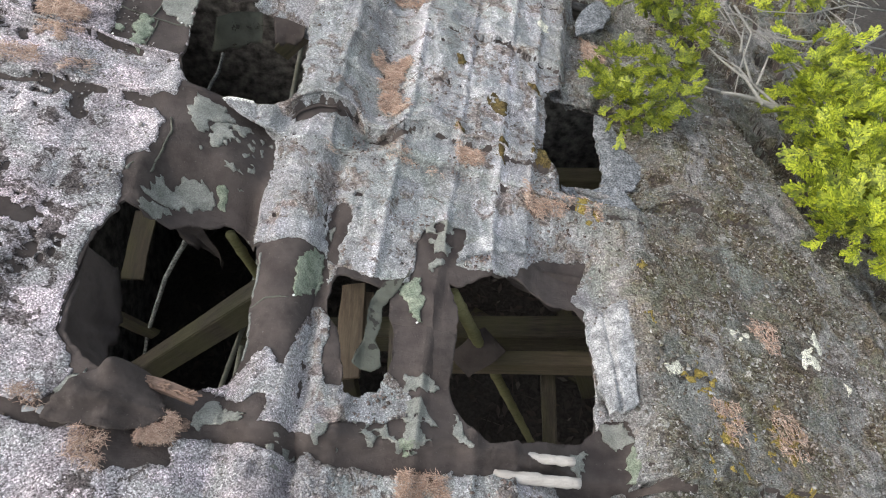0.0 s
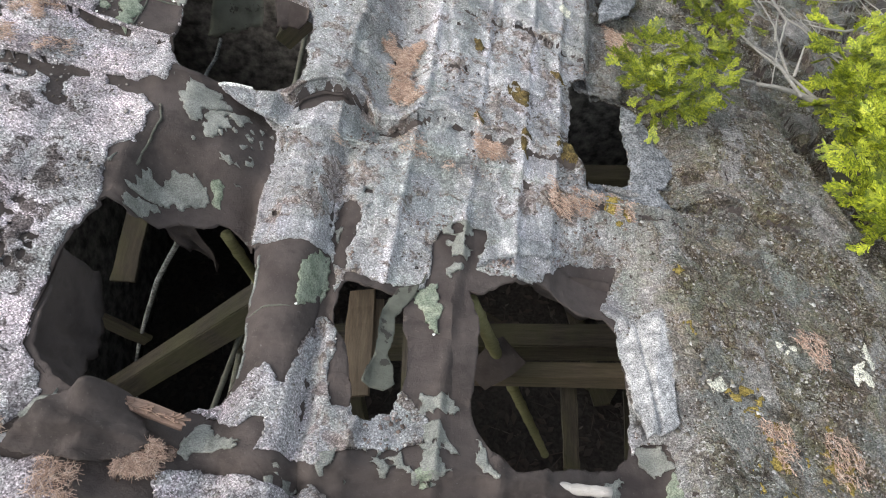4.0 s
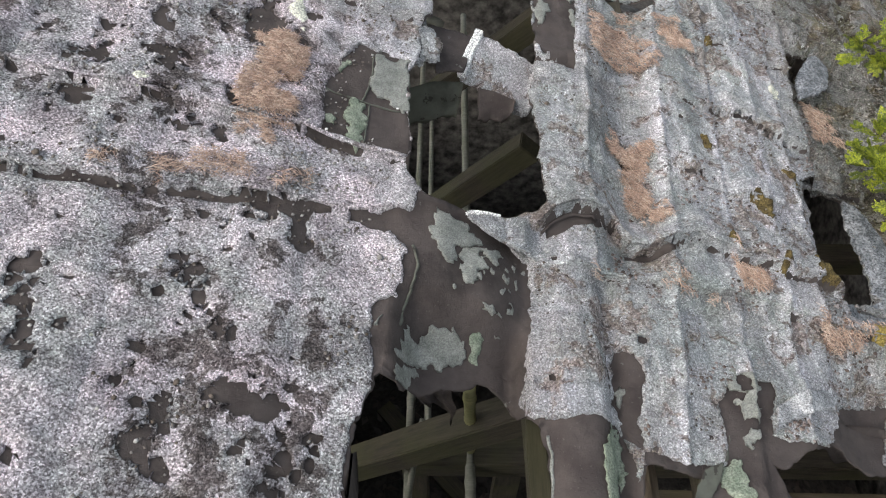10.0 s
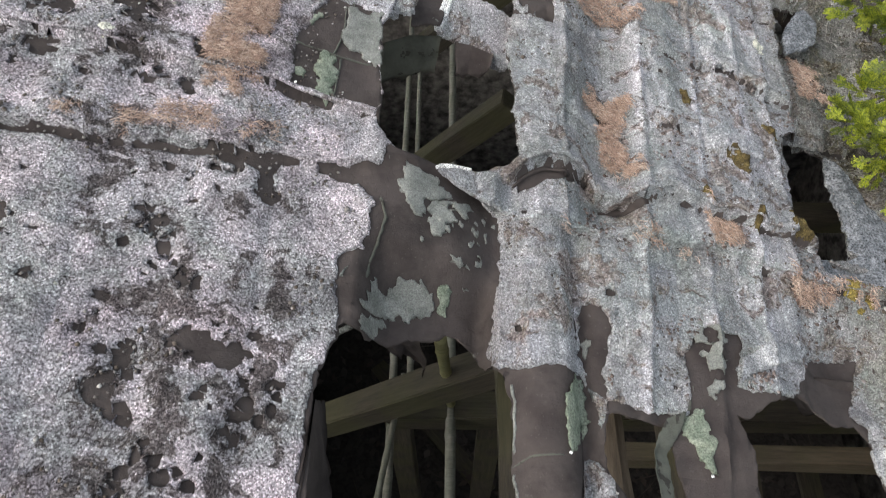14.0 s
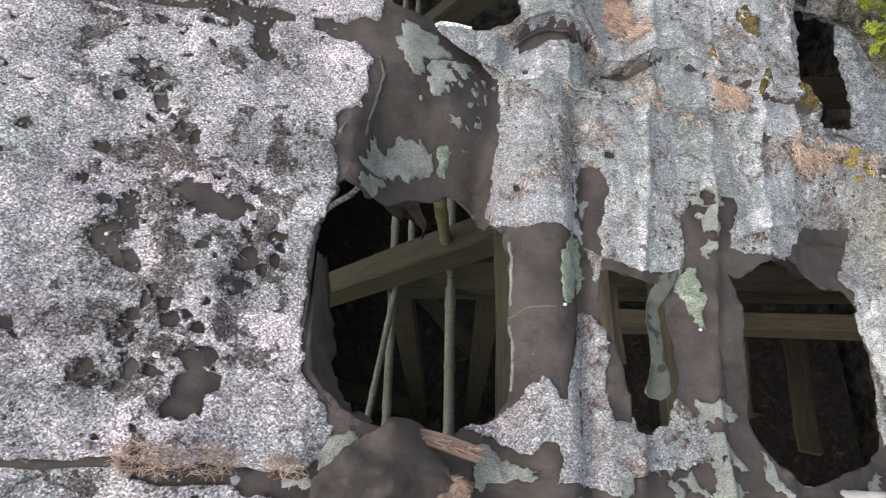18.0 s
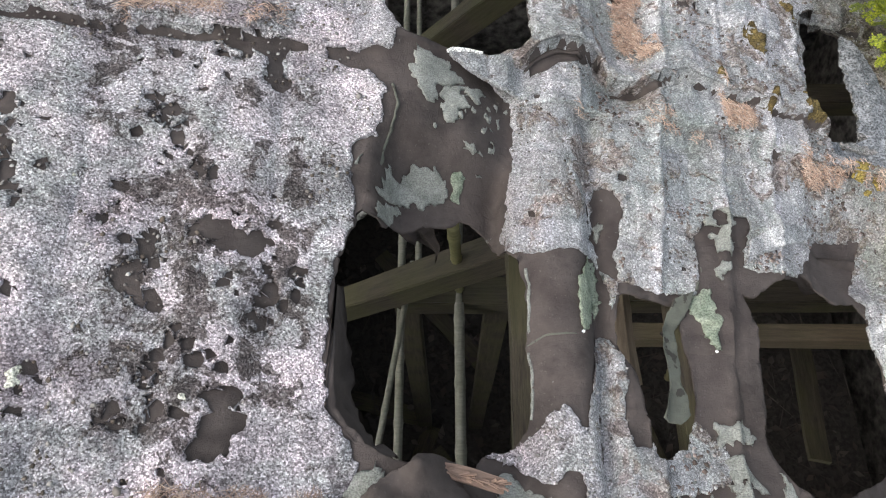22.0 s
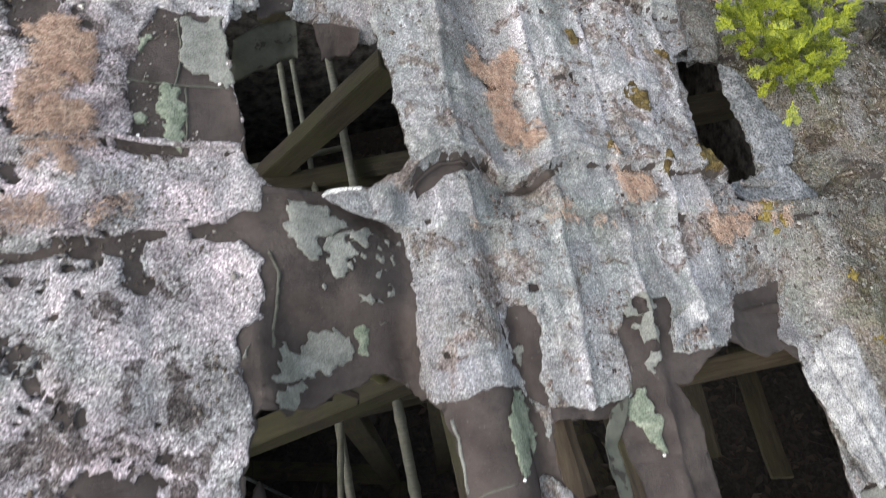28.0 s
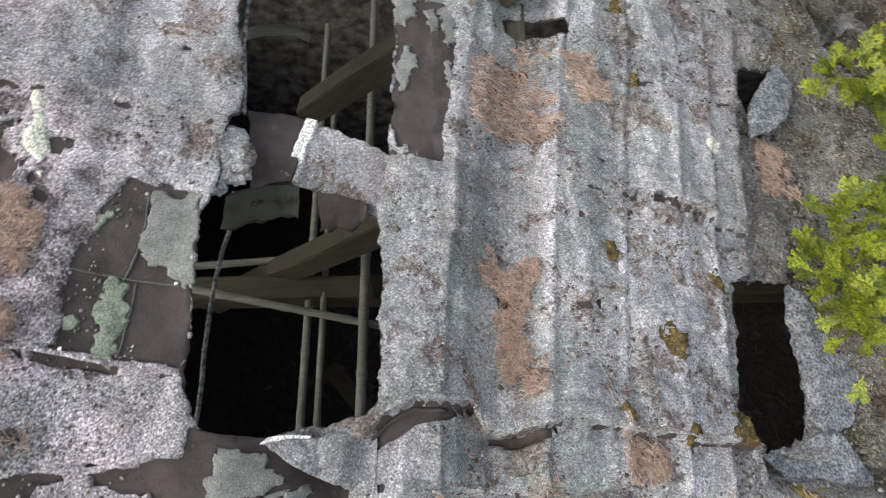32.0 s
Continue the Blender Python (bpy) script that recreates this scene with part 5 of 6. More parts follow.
# ---- dry needle litter ----
LITTER = [
    ([(-0.238, 2.037), (-0.184, 2.05), (-0.174, 1.995), (-0.125, 1.966), (-0.12, 1.868), (-0.109, 1.79), (-0.115, 1.688), (-0.239, 1.688), (-0.227, 1.794), (-0.219, 1.864), (-0.241, 1.94)], 1140, 0.25),
    ([(-0.237, 2.501), (-0.144, 2.589), (-0.055, 2.579), (-0.033, 2.425), (-0.02, 2.35), (-0.101, 2.312), (-0.2, 2.331), (-0.247, 2.389)], 900, 0.31),
    ([(-0.023, 2.536), (0.09, 2.56), (0.112, 2.44), (-0.002, 2.388)], 350, 0.36),
    ([(-1.154, 1.866), (-1.129, 1.938), (-1.052, 1.952), (-1.027, 1.773), (-1.046, 1.694), (-1.115, 1.651), (-1.133, 1.622), (-1.145, 1.654), (-1.129, 1.721)], 1200, 0.25),
    ([(-1.143, 2.017), (-1.076, 2.026), (-1.052, 1.952), (-1.129, 1.938)], 400, 0.3),
    ([(-1.082, 1.893), (-1.042, 1.952), (-1.027, 1.868), (-1.022, 1.782), (-1.028, 1.72), (-1.035, 1.719)], 500, 0.2),
    ([(0.59, 2.506), (0.671, 2.521), (0.704, 2.428), (0.677, 2.313), (0.622, 2.322), (0.584, 2.405)], 450, 0.17),
    ([(0.049, 1.649), (0.116, 1.623), (0.142, 1.555), (0.162, 1.522), (0.087, 1.531), (0.043, 1.611)], 250, 0.4),
    ([(-0.64, 0.562), (-0.621, 0.591), (-0.581, 0.632), (-0.571, 0.602), (-0.594, 0.57), (-0.622, 0.553)], 400, 0.13),
    ([(-0.752, 0.554), (-0.724, 0.564), (-0.683, 0.482), (-0.701, 0.479)], 150, 0.3),
    ([(1.031, 1.162), (1.089, 1.15), (1.01, 0.957), (0.949, 0.983)], 130, 0.36),
    ([(0.768, 0.828), (0.859, 0.858), (0.855, 0.75), (0.764, 0.714)], 130, 0.36),
    ([(0.987, 0.835), (1.073, 0.864), (1.034, 0.707), (0.945, 0.677)], 130, 0.38),
    ([(-0.109, 0.54), (0.008, 0.553), (0.021, 0.503), (-0.106, 0.484)], 390, 0.13),
    ([(-1.411, 1.477), (-1.252, 1.542), (-0.979, 1.59), (-0.973, 1.544), (-1.232, 1.497)], 225, 0.42),
    ([(-0.483, 1.493), (-0.203, 1.529), (0.005, 1.512), (-0.012, 1.469), (-0.223, 1.485), (-0.484, 1.462)], 135, 0.45),
    ([(-1.16, 0.623), (-0.994, 0.625), (-0.864, 0.642), (-0.828, 0.618), (-1.067, 0.597)], 195, 0.35),
    ([(0.264, 1.479), (0.525, 1.553), (0.516, 1.491), (0.26, 1.415)], 300, 0.20),
]


def needles():
    rng = np.random.RandomState(5)
    verts, faces = [], []
    for poly, count, thin in LITTER:
        count = int(count * 2.2)
        xs, ys = [p[0] for p in poly], [p[1] for p in poly]
        px, py = rng.uniform(min(xs), max(xs), count * 4), rng.uniform(min(ys), max(ys), count * 4)
        ok = inside(poly, px, py) + (layered(px, py, 18, 51, 3) - 0.56) * 0.22 > 0
        px, py = px[ok][:count], py[ok][:count]
        pz = roof_z(px, py) + 0.006 + rng.rand(len(px)) * 0.012
        for x, y, z in zip(px, py, pz):
            a, ln, w = rng.uniform(0, 2 * math.pi), rng.uniform(0.010, 0.032), 0.00042
            bend = rng.uniform(-1.1, 1.1)
            d, e = np.array([math.cos(a), math.sin(a)]), np.array([math.cos(a + bend), math.sin(a + bend)])
            p0 = np.array([x, y]) - d * ln / 2
            p1, p2 = p0 + d * ln / 2, p0 + d * ln / 2 + e * ln / 2
            k = len(verts)
            for p, dz in ((p0, rng.uniform(-0.004, 0.006)), (p1, rng.uniform(0, 0.008)), (p2, rng.uniform(-0.004, 0.006))):
                s = np.array([-d[1], d[0]]) * w
                slope = -0.336 * (p[0] - x)
                verts += [(p[0] - s[0], p[1] - s[1], z + dz + slope), (p[0] + s[0], p[1] + s[1], z + dz + slope), (p[0], p[1], z + dz + slope + 0.0012)]
            for q in (k, k + 3):
                faces += [(q, q + 3, q + 5, q + 2), (q + 1, q + 2, q + 5, q + 4)]
    ob = new("needle_litter", mesh_of("needle_litter", verts, faces, NEEDLE, False))
    tagged(ob, "rust-coloured dry conifer needles lying in the roof's troughs", "litter", kind="stuff")


needles()
for poly, count, thin in LITTER:
    patch("needle_duff", poly, DUFF, "matted brown needle duff", 0.006, 0.005, 2.4, 55, thin + 0.04)


# loose grains, lichen lobes and bark crumbs
def grain_material():
    m, n, l, b = material("loose_crumbs")
    rnd = n.new("ShaderNodeNewGeometry").outputs["Random Per Island"]
    l.new(ramp(n, l, rnd, [(0.0, (0.05, 0.04, 0.03)), (0.35, (0.12, 0.095, 0.075)), (0.65, (0.20, 0.185, 0.17)), (0.9, (0.31, 0.30, 0.28)), (1.0, (0.48, 0.47, 0.44))]), b.inputs["Base Color"])
    b.inputs["Roughness"].default_value = 0.95
    return m


def crumbs():
    rng = np.random.RandomState(9)
    n = 30000
    x, y = rng.uniform(-1.5, 1.5, n), rng.uniform(0.3, 3.1, n)
    clump = layered(x, y, 7, 61, 3)
    left = crust_left(x, y)
    ok = (felt_left(x, y) > 0.01) & (((left > 0.004) & (clump + 0.12 * smooth(0.3, 0.7, x) - 0.12 * smooth(-0.9, -0.6, x) * smooth(0.3, 0.1, x) > 0.56)) | ((left < 0.0) & (left > -0.05) & (clump > 0.45) & (x < -0.85)))
    x, y, left = x[ok], y[ok], left[ok]
    z = roof_z(x, y) + np.where(left > 0, (layered(x, y, 26, 44, 3) - 0.5) * 0.016 + 0.006, -0.003)
    r = rng.uniform(0.0018, 0.0048, len(x)) * np.where(rng.rand(len(x)) > 0.96, 1.7, 1)
    a = rng.uniform(0, 6.28, len(x))
    base = np.array([(1, 0, 0), (0.3, 0.9, 0.1), (-0.8, 0.55, 0), (-0.75, -0.6, 0.1), (0.35, -0.9, 0), (0.05, 0.1, 0.45), (0, 0, -0.5)])
    tri = np.array([(k, (k + 1) % 5, 5) for k in range(5)] + [((k + 1) % 5, k, 6) for k in range(5)])
    jit = 1 + rng.uniform(-0.35, 0.35, (len(x), 7, 1))
    v = base[None] * jit * r[:, None, None]
    ca, sa = np.cos(a)[:, None], np.sin(a)[:, None]
    v = np.stack([v[..., 0] * ca - v[..., 1] * sa + x[:, None], v[..., 0] * sa + v[..., 1] * ca + y[:, None], v[..., 2] + z[:, None]], -1)
    f = tri[None] + 7 * np.arange(len(x))[:, None, None]
    ob = new("roof_crumbs", mesh_of("roof_crumbs", v.reshape(-1, 3), f.reshape(-1, 3), grain_material(), False))
    tagged(ob, "loose grains, lichen lobes and bark crumbs on the crust", "debris", kind="stuff")


crumbs()


def lobes(name, label, count, seed, wanted, stops, small, large):
    """Curled lichen lobes that stand on the crust in clumps."""
    rs = np.random.RandomState(seed)
    x, y = rs.uniform(-1.5, 1.6, count), rs.uniform(0.35, 3.0, count)
    left = crust_left(x, y)
    ok = wanted(x, y, left, rs.rand(count)) & (felt_left(x, y) > 0.006)
    x, y, left = x[ok], y[ok], left[ok]
    z = roof_z(x, y) + np.where(left > 0.012, (layered(x, y, 26, 44, 3) - 0.5) * 0.016 + 0.006, 0.001)
    r, a = rs.uniform(small, large, len(x)), rs.uniform(0, 6.28, len(x))
    base = np.array([(1, 0, 0.25), (0.3, 0.9, 0.5), (-0.8, 0.55, 0.2), (-0.75, -0.6, 0.55), (0.35, -0.9, 0.3), (0.05, 0.1, 0.12), (0, 0, -0.5)])
    tri = np.array([(k, (k + 1) % 5, 5) for k in range(5)] + [((k + 1) % 5, k, 6) for k in range(5)])
    v = base[None] * (1 + rs.uniform(-0.45, 0.45, (len(x), 7, 1))) * r[:, None, None]
    ca, sa = np.cos(a)[:, None], np.sin(a)[:, None]
    v = np.stack([v[..., 0] * ca - v[..., 1] * sa + x[:, None], v[..., 0] * sa + v[..., 1] * ca + y[:, None], v[..., 2] + z[:, None]], -1)
    f = tri[None] + 7 * np.arange(len(x))[:, None, None]
    m, n, l, b = material(name)
    tint = n.new("ShaderNodeNewGeometry").outputs["Random Per Island"]
    l.new(ramp(n, l, tint, stops), b.inputs["Base Color"])
    b.inputs["Roughness"].default_value = 0.95
    tagged(new(name, mesh_of(name, v.reshape(-1, 3), f.reshape(-1, 3), m, False)), label, "lichen", kind="stuff")


def by_edges(x, y, left, r):
    return (left > 0.001) & (left < 0.01) & (x > -0.62) & (layered(x, y, 8, 63, 2) > 0.46) | (left > 0.004) & (x > -0.55) & (x < 0.6) & (layered(x, y, 13, 64, 3) > 0.6)


def low_side(x, y, left, r):
    return (left > 0) & (r < smooth(0.35, 0.75, x)) & (layered(x, y, 9, 65, 3) > 0.57) & (eave_drop(x, y) < 0.1)


GREYS = [(0.0, (0.10, 0.09, 0.08)), (0.3, (0.24, 0.225, 0.21)), (0.6, (0.31, 0.30, 0.295)), (1.0, (0.44, 0.43, 0.42))]
BROWNS = [(0.0, (0.06, 0.052, 0.043)), (0.3, (0.15, 0.135, 0.11)), (0.55, (0.24, 0.232, 0.215)), (0.75, (0.19, 0.175, 0.115)), (0.92, (0.32, 0.31, 0.29)), (1.0, (0.52, 0.52, 0.50))]
def brown_curls(x, y, left, r):
    by_lap = np.minimum(np.abs(y - lap_line(LAPS[0], x)), np.abs(y - lap_line(LAPS[1], x))) < 0.016 + 0.05 * (x > 0)
    return (left > 0.001) & (x > -0.5) & (x < 0.5) & ((by_lap & (layered(x, y, 12, 163, 2) > 0.5)) | ((x > -0.28) & (layered(x, y, 8, 164, 3) > 0.62)))


CURLS = [(0.0, (0.06, 0.045, 0.038)), (0.35, (0.17, 0.125, 0.105)), (0.7, (0.29, 0.235, 0.215)), (1.0, (0.43, 0.40, 0.38))]
lobes("brown_curls", "brown and pinkish lichen curls along the laps and in the hollows", 60000, 73, brown_curls, CURLS, 0.002, 0.006)
lobes("grey_lobes", "grey curled lichen lobes along the crust's broken edges", 90000, 71, by_edges, GREYS, 0.0015, 0.0042)
lobes("brown_lobes", "brown and olive lichen lobes crowded on the low side", 30000, 72, low_side, BROWNS, 0.0025, 0.0075)


# thin pale edges where felt layers end
def seam(path, radius, mat, label):
    pts = []
    for (ax, ay), (bx, by) in zip(path, path[1:]):
        for k in range(8):
            x, y = ax + (bx - ax) * k / 8, ay + (by - ay) * k / 8
            pts.append((x + 0.003 * noise.noise(Vector((x, y, 0)) * 60), y, zat(x, y) - 0.004))
    part("felt_edge", tube_mesh("felt_edge", pts, [radius * (0.6 + 0.8 * abs(noise.noise(Vector(p) * 40))) for p in pts], mat, 6), roof, label)


SEAMS = []
SEAMS += [[(-0.757, 1.457), (-0.744, 1.41), (-0.756, 1.358), (-0.772, 1.318), (-0.778, 1.271)], [(-0.481, 1.097), (-0.478, 1.058), (-0.478, 1.011), (-0.483, 0.95)], [(-0.484, 0.921), (-0.478, 0.876), (-0.478, 0.834), (-0.484, 0.785)], [(-0.488, 0.933), (-0.453, 0.951), (-0.38, 0.956)], [(-0.876, 2.031), (-0.876, 1.961), (-0.882, 1.903), (-0.896, 1.846), (-0.902, 1.781), (-0.918, 1.717)], [(-0.874, 1.849), (-0.877, 1.784), (-0.877, 1.7)], [(-0.986, 1.864), (-0.955, 1.861), (-0.879, 1.854), (-0.791, 1.852)]]
for k, path in enumerate(SEAMS):
    seam(path, 0.0045 if k < 3 else 0.003, FILM if 0 < k < 3 else SCRAP, "rounded frayed edge of a felt layer grown over by lichen")


# ragged rims where one course ends on the next
def rim(lap, x0, x1, radius, mat, back, up, name, label):
    pts, rr = [], []
    for k in range(int((x1 - x0) / 0.012)):
        x = x0 + k * 0.012
        y = float(lap_line(lap, np.array([x]))[0]) + back
        if float(felt_left(np.array([[x]]), np.array([[y]]))[0, 0]) < 0.012:
            if len(pts) > 4:
                part(name, tube_mesh(name, pts, rr, mat, 6), roof, label)
            pts, rr = [], []
            continue
        wave = noise.noise(Vector((x * 30, y, 0)))
        pts.append((x, y + 0.006 * wave, zat(x, y) + up + 0.004 * noise.noise(Vector((x * 22, 4, y)))))
        rr.append(radius * (0.75 + 0.7 * wave + 0.5 * abs(noise.noise(Vector((x * 70, 1, 2))))))
    if len(pts) > 4:
        part(name, tube_mesh(name, pts, rr, mat, 6), roof, label)


LOWER = "thick crumbling lower edge of a course"
rim(LAPS[0], -1.7, -0.78, 0.006, CRUST, 0.006, -0.002, "lap_rim", LOWER)
rim(LAPS[0], -0.5, 1.1, 0.008, CRUST, 0.006, -0.002, "lap_rim", LOWER)
rim(LAPS[0], -0.5, -0.3, 0.006, FELT, -0.010, 0.004, "lap_rim", "dark felt edge under the lap")
rim(LAPS[1], -0.49, 1.1, 0.0055, CRUST, 0.004, 0.0, "lap_rim", LOWER)
rim(LAPS[2], -1.7, -0.7, 0.006, CRUST, 0.004, 0.0, "lap_rim", LOWER)
rim(LAPS[3], -1.6, -0.9, 0.008, FELT, -0.008, 0.003, "lap_rim", "dark felt edge under the lap")
rim(LAPS[7], -0.45, 0.35, 0.0035, CRUST, 0.0, 0.002, "lap_rim", LOWER)


# nails with pale heads
def nail_mesh():
    bm = bmesh.new()
    bmesh.ops.create_uvsphere(bm, u_segments=10, v_segments=6, radius=0.0036)
    bmesh.ops.scale(bm, vec=(1, 1, 0.5), verts=bm.verts)
    me = bpy.data.meshes.new("nail_head")
    bm.to_mesh(me)
    bm.free()
    me.materials.append(WHITE)
    return me


NAIL = nail_mesh()
for x, y in [(-0.375, 0.958), (-0.808, 1.853), (-0.958, 1.713), (-0.069, 0.953)]:
    ob = part("nail_head", NAIL, roof, "pale round nail head")
    ob.location = (x, y, zat(x, y) + 0.006)

# ---- timbers under the roof ----
PALEBEAM = wood_material("pale_timber", (0.07, 0.055, 0.038), (0.19, 0.15, 0.10), 0.3)
G = "timbers under the roof"
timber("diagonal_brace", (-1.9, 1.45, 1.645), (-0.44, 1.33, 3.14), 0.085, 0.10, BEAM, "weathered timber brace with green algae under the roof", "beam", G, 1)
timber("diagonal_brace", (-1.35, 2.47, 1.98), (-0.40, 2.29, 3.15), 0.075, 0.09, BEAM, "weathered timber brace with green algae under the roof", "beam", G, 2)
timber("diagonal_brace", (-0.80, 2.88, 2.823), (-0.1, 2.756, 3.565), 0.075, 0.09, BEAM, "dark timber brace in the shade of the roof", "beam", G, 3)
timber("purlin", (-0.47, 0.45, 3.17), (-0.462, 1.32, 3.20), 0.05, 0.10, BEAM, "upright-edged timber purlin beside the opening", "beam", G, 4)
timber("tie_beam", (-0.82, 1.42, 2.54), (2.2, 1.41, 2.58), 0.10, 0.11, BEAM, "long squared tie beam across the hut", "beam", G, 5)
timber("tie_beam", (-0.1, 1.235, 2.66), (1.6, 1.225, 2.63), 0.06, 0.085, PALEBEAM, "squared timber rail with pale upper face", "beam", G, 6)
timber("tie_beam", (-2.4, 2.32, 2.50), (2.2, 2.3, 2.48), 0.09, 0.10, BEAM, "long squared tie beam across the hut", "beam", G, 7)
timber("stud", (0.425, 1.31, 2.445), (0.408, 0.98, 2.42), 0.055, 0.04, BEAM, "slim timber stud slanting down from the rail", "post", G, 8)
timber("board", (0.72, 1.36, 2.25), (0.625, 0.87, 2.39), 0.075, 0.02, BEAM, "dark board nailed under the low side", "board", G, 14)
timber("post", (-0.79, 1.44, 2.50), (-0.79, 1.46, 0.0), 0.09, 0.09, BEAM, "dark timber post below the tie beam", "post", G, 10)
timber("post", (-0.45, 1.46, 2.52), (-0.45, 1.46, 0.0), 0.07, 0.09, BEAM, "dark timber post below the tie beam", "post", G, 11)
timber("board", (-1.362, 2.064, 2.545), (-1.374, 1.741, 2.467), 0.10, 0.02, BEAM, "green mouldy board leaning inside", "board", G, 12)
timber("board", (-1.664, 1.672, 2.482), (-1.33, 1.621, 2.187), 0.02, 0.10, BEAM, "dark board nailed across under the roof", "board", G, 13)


def rafter(x, y0, y1, seed):
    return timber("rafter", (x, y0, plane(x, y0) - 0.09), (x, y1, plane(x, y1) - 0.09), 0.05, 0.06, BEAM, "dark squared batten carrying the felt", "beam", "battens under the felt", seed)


for k, x in enumerate((-1.7, -1.3, -1.02, -0.12)):
    rafter(x, -0.75, 4.25, 20 + k)

rng = random.Random(4)
for k in range(9):
    x, y, a = rng.uniform(-1.6, 1.2), rng.uniform(0.6, 3.2), rng.uniform(0, math.pi)
    h = 0.06 + 0.01 * k
    timber("fallen_board", (x - 0.6 * math.cos(a), y - 0.6 * math.sin(a), h), (x + 0.6 * math.cos(a), y + 0.6 * math.sin(a), h + rng.uniform(-0.04, 0.04)), 0.12, 0.025, BEAM, "dark rotted board fallen on the heap inside", "board", "fallen boards", 60 + k)

# dead leaves and twigs on the floor inside, the shade there put into their colours
def dead_leaves():
    m, n, l, b = material("dead_leaves")
    rnd = n.new("ShaderNodeNewGeometry").outputs["Random Per Island"]
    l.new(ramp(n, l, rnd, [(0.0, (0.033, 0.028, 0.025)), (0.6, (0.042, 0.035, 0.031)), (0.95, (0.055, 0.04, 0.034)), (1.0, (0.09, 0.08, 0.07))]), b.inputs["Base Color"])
    b.inputs["Roughness"].default_value = 0.8
    rs = np.random.RandomState(12)
    count = 7000
    x, y, a, r = rs.uniform(-2.3, 2.1, count), rs.uniform(-0.6, 4.1, count), rs.uniform(0, 6.28, count), rs.uniform(0.018, 0.05, count)
    slim = np.where(rs.rand(count) > 0.8, 0.1, rs.uniform(0.35, 0.6, count))
    z = 0.05 + 0.12 * layered(x, y, 1.5, 130) + rs.rand(count) * 0.03
    shape = np.array([(-1, 0, 0), (-0.2, 1, 0.25), (1, 0, 0), (-0.2, -1, 0.25), (0, 0, -0.1)])
    v = shape[None] * r[:, None, None] * np.stack([slim * 0 + np.where(slim < 0.2, 3, 1), slim, slim * 0 + 0.5], -1)[:, None]
    v[..., 2] += rs.uniform(-0.4, 0.4, (count, 1)) * v[..., 0]
    ca, sa = np.cos(a)[:, None], np.sin(a)[:, None]
    v = np.stack([v[..., 0] * ca - v[..., 1] * sa + x[:, None], v[..., 0] * sa + v[..., 1] * ca + y[:, None], v[..., 2] + z[:, None]], -1)
    f = np.array([(0, 1, 4), (1, 2, 4), (2, 3, 4), (3, 0, 4)])[None] + 5 * np.arange(count)[:, None, None]
    tagged(new("leaf_litter", mesh_of("leaf_litter", v.reshape(-1, 3), f.reshape(-1, 3), m, False)), "dead reddish leaves and twigs on the floor inside, darkened for its shade", "litter", kind="stuff")


dead_leaves()

# bamboo poles laid along the hut
P = "bamboo poles"
for k, (a, b, r, mat) in enumerate((((-0.60, 0.1, 2.60), (-0.605, 3.9, 2.56), 0.018, BAMBOO), ((-0.80, 0.2, 2.56), (-0.82, 3.6, 2.48), 0.015, BAMBOO), ((-0.745, 1.5, 2.56), (-0.765, 3.2, 2.50), 0.012, BAMBOO),
                                    ((-0.93, 0.45, 2.62), (-0.76, 1.5, 2.66), 0.011, BAMBOO), ((-1.2, 2.26, 2.68), (-0.3, 2.12, 2.50), 0.014, BAMBOO), ((-1.45, 2.35, 2.62), (-0.62, 2.49, 2.44), 0.014, BAMBOO),
                                    ((0.03, 1.17, 3.22), (0.47, 1.42, 1.4), 0.021, YELLOWCANE), ((-0.63, 1.275, 3.38), (-0.60, 1.42, 2.6), 0.016, YELLOWCANE))):
    ob = new("bamboo_pole", tube_mesh("bamboo_pole", [a, b], [r, r * 0.9], mat, 10, 0, 0.22))
    tagged(ob, "thin grey bamboo pole with raised joints" if mat is BAMBOO else "greenish yellow bamboo cane leaning inside", "pole", P)

# conduits
ob = new("conduit", tube_mesh("conduit", [(-0.844, 1.429, 3.197), (-0.885, 1.442, 3.111), (-0.958, 1.477, 2.987), (-1.056, 1.503, 2.821), (-1.173, 1.529, 2.585), (-1.394, 1.657, 2.14), (-1.429, 1.466, 1.995), (-1.379, 1.416, 0.05)], [0.009] * 8, HOSE, 8))
tagged(ob, "grey bent cable conduit hanging inside", "cable")
ob = new("ribbed_hose", tube_mesh("ribbed_hose", [(-0.882, 2.308, 3.243), (-0.881, 2.2, 3.239), (-0.893, 2.141, 3.24), (-0.903, 2.046, 3.24), (-0.906, 1.971, 3.238), (-0.908, 1.87, 3.235), (-0.905, 1.787, 3.231), (-0.906, 1.72, 3.229), (-0.909, 1.668, 3.228)], [0.0068] * 9, HOSE, 10, 0.009))
tagged(ob, "grey ribbed plastic hose hanging in the opening", "hose")
ob = new("ribbed_hose", tube_mesh("ribbed_hose", [(-0.757, 2.692, 3.635), (-0.773, 2.588, 3.637), (-0.771, 2.478, 3.632), (-0.761, 2.389, 3.625), (-0.754, 2.288, 3.619)], [0.006] * 5, HOSE, 10, 0.009))
tagged(ob, "grey ribbed plastic hose hanging in the opening", "hose")
ob = new("bent_stick", tube_mesh("bent_stick", [(-0.894, 2.786, 3.315), (-0.849, 2.817, 3.301), (-0.79, 2.838, 3.282), (-0.738, 2.84, 3.265), (-0.708, 2.826, 3.254)], [0.016, 0.017, 0.017, 0.016, 0.014], BAMBOO, 10))
tagged(ob, "pale bent stick under the roof", "stick")

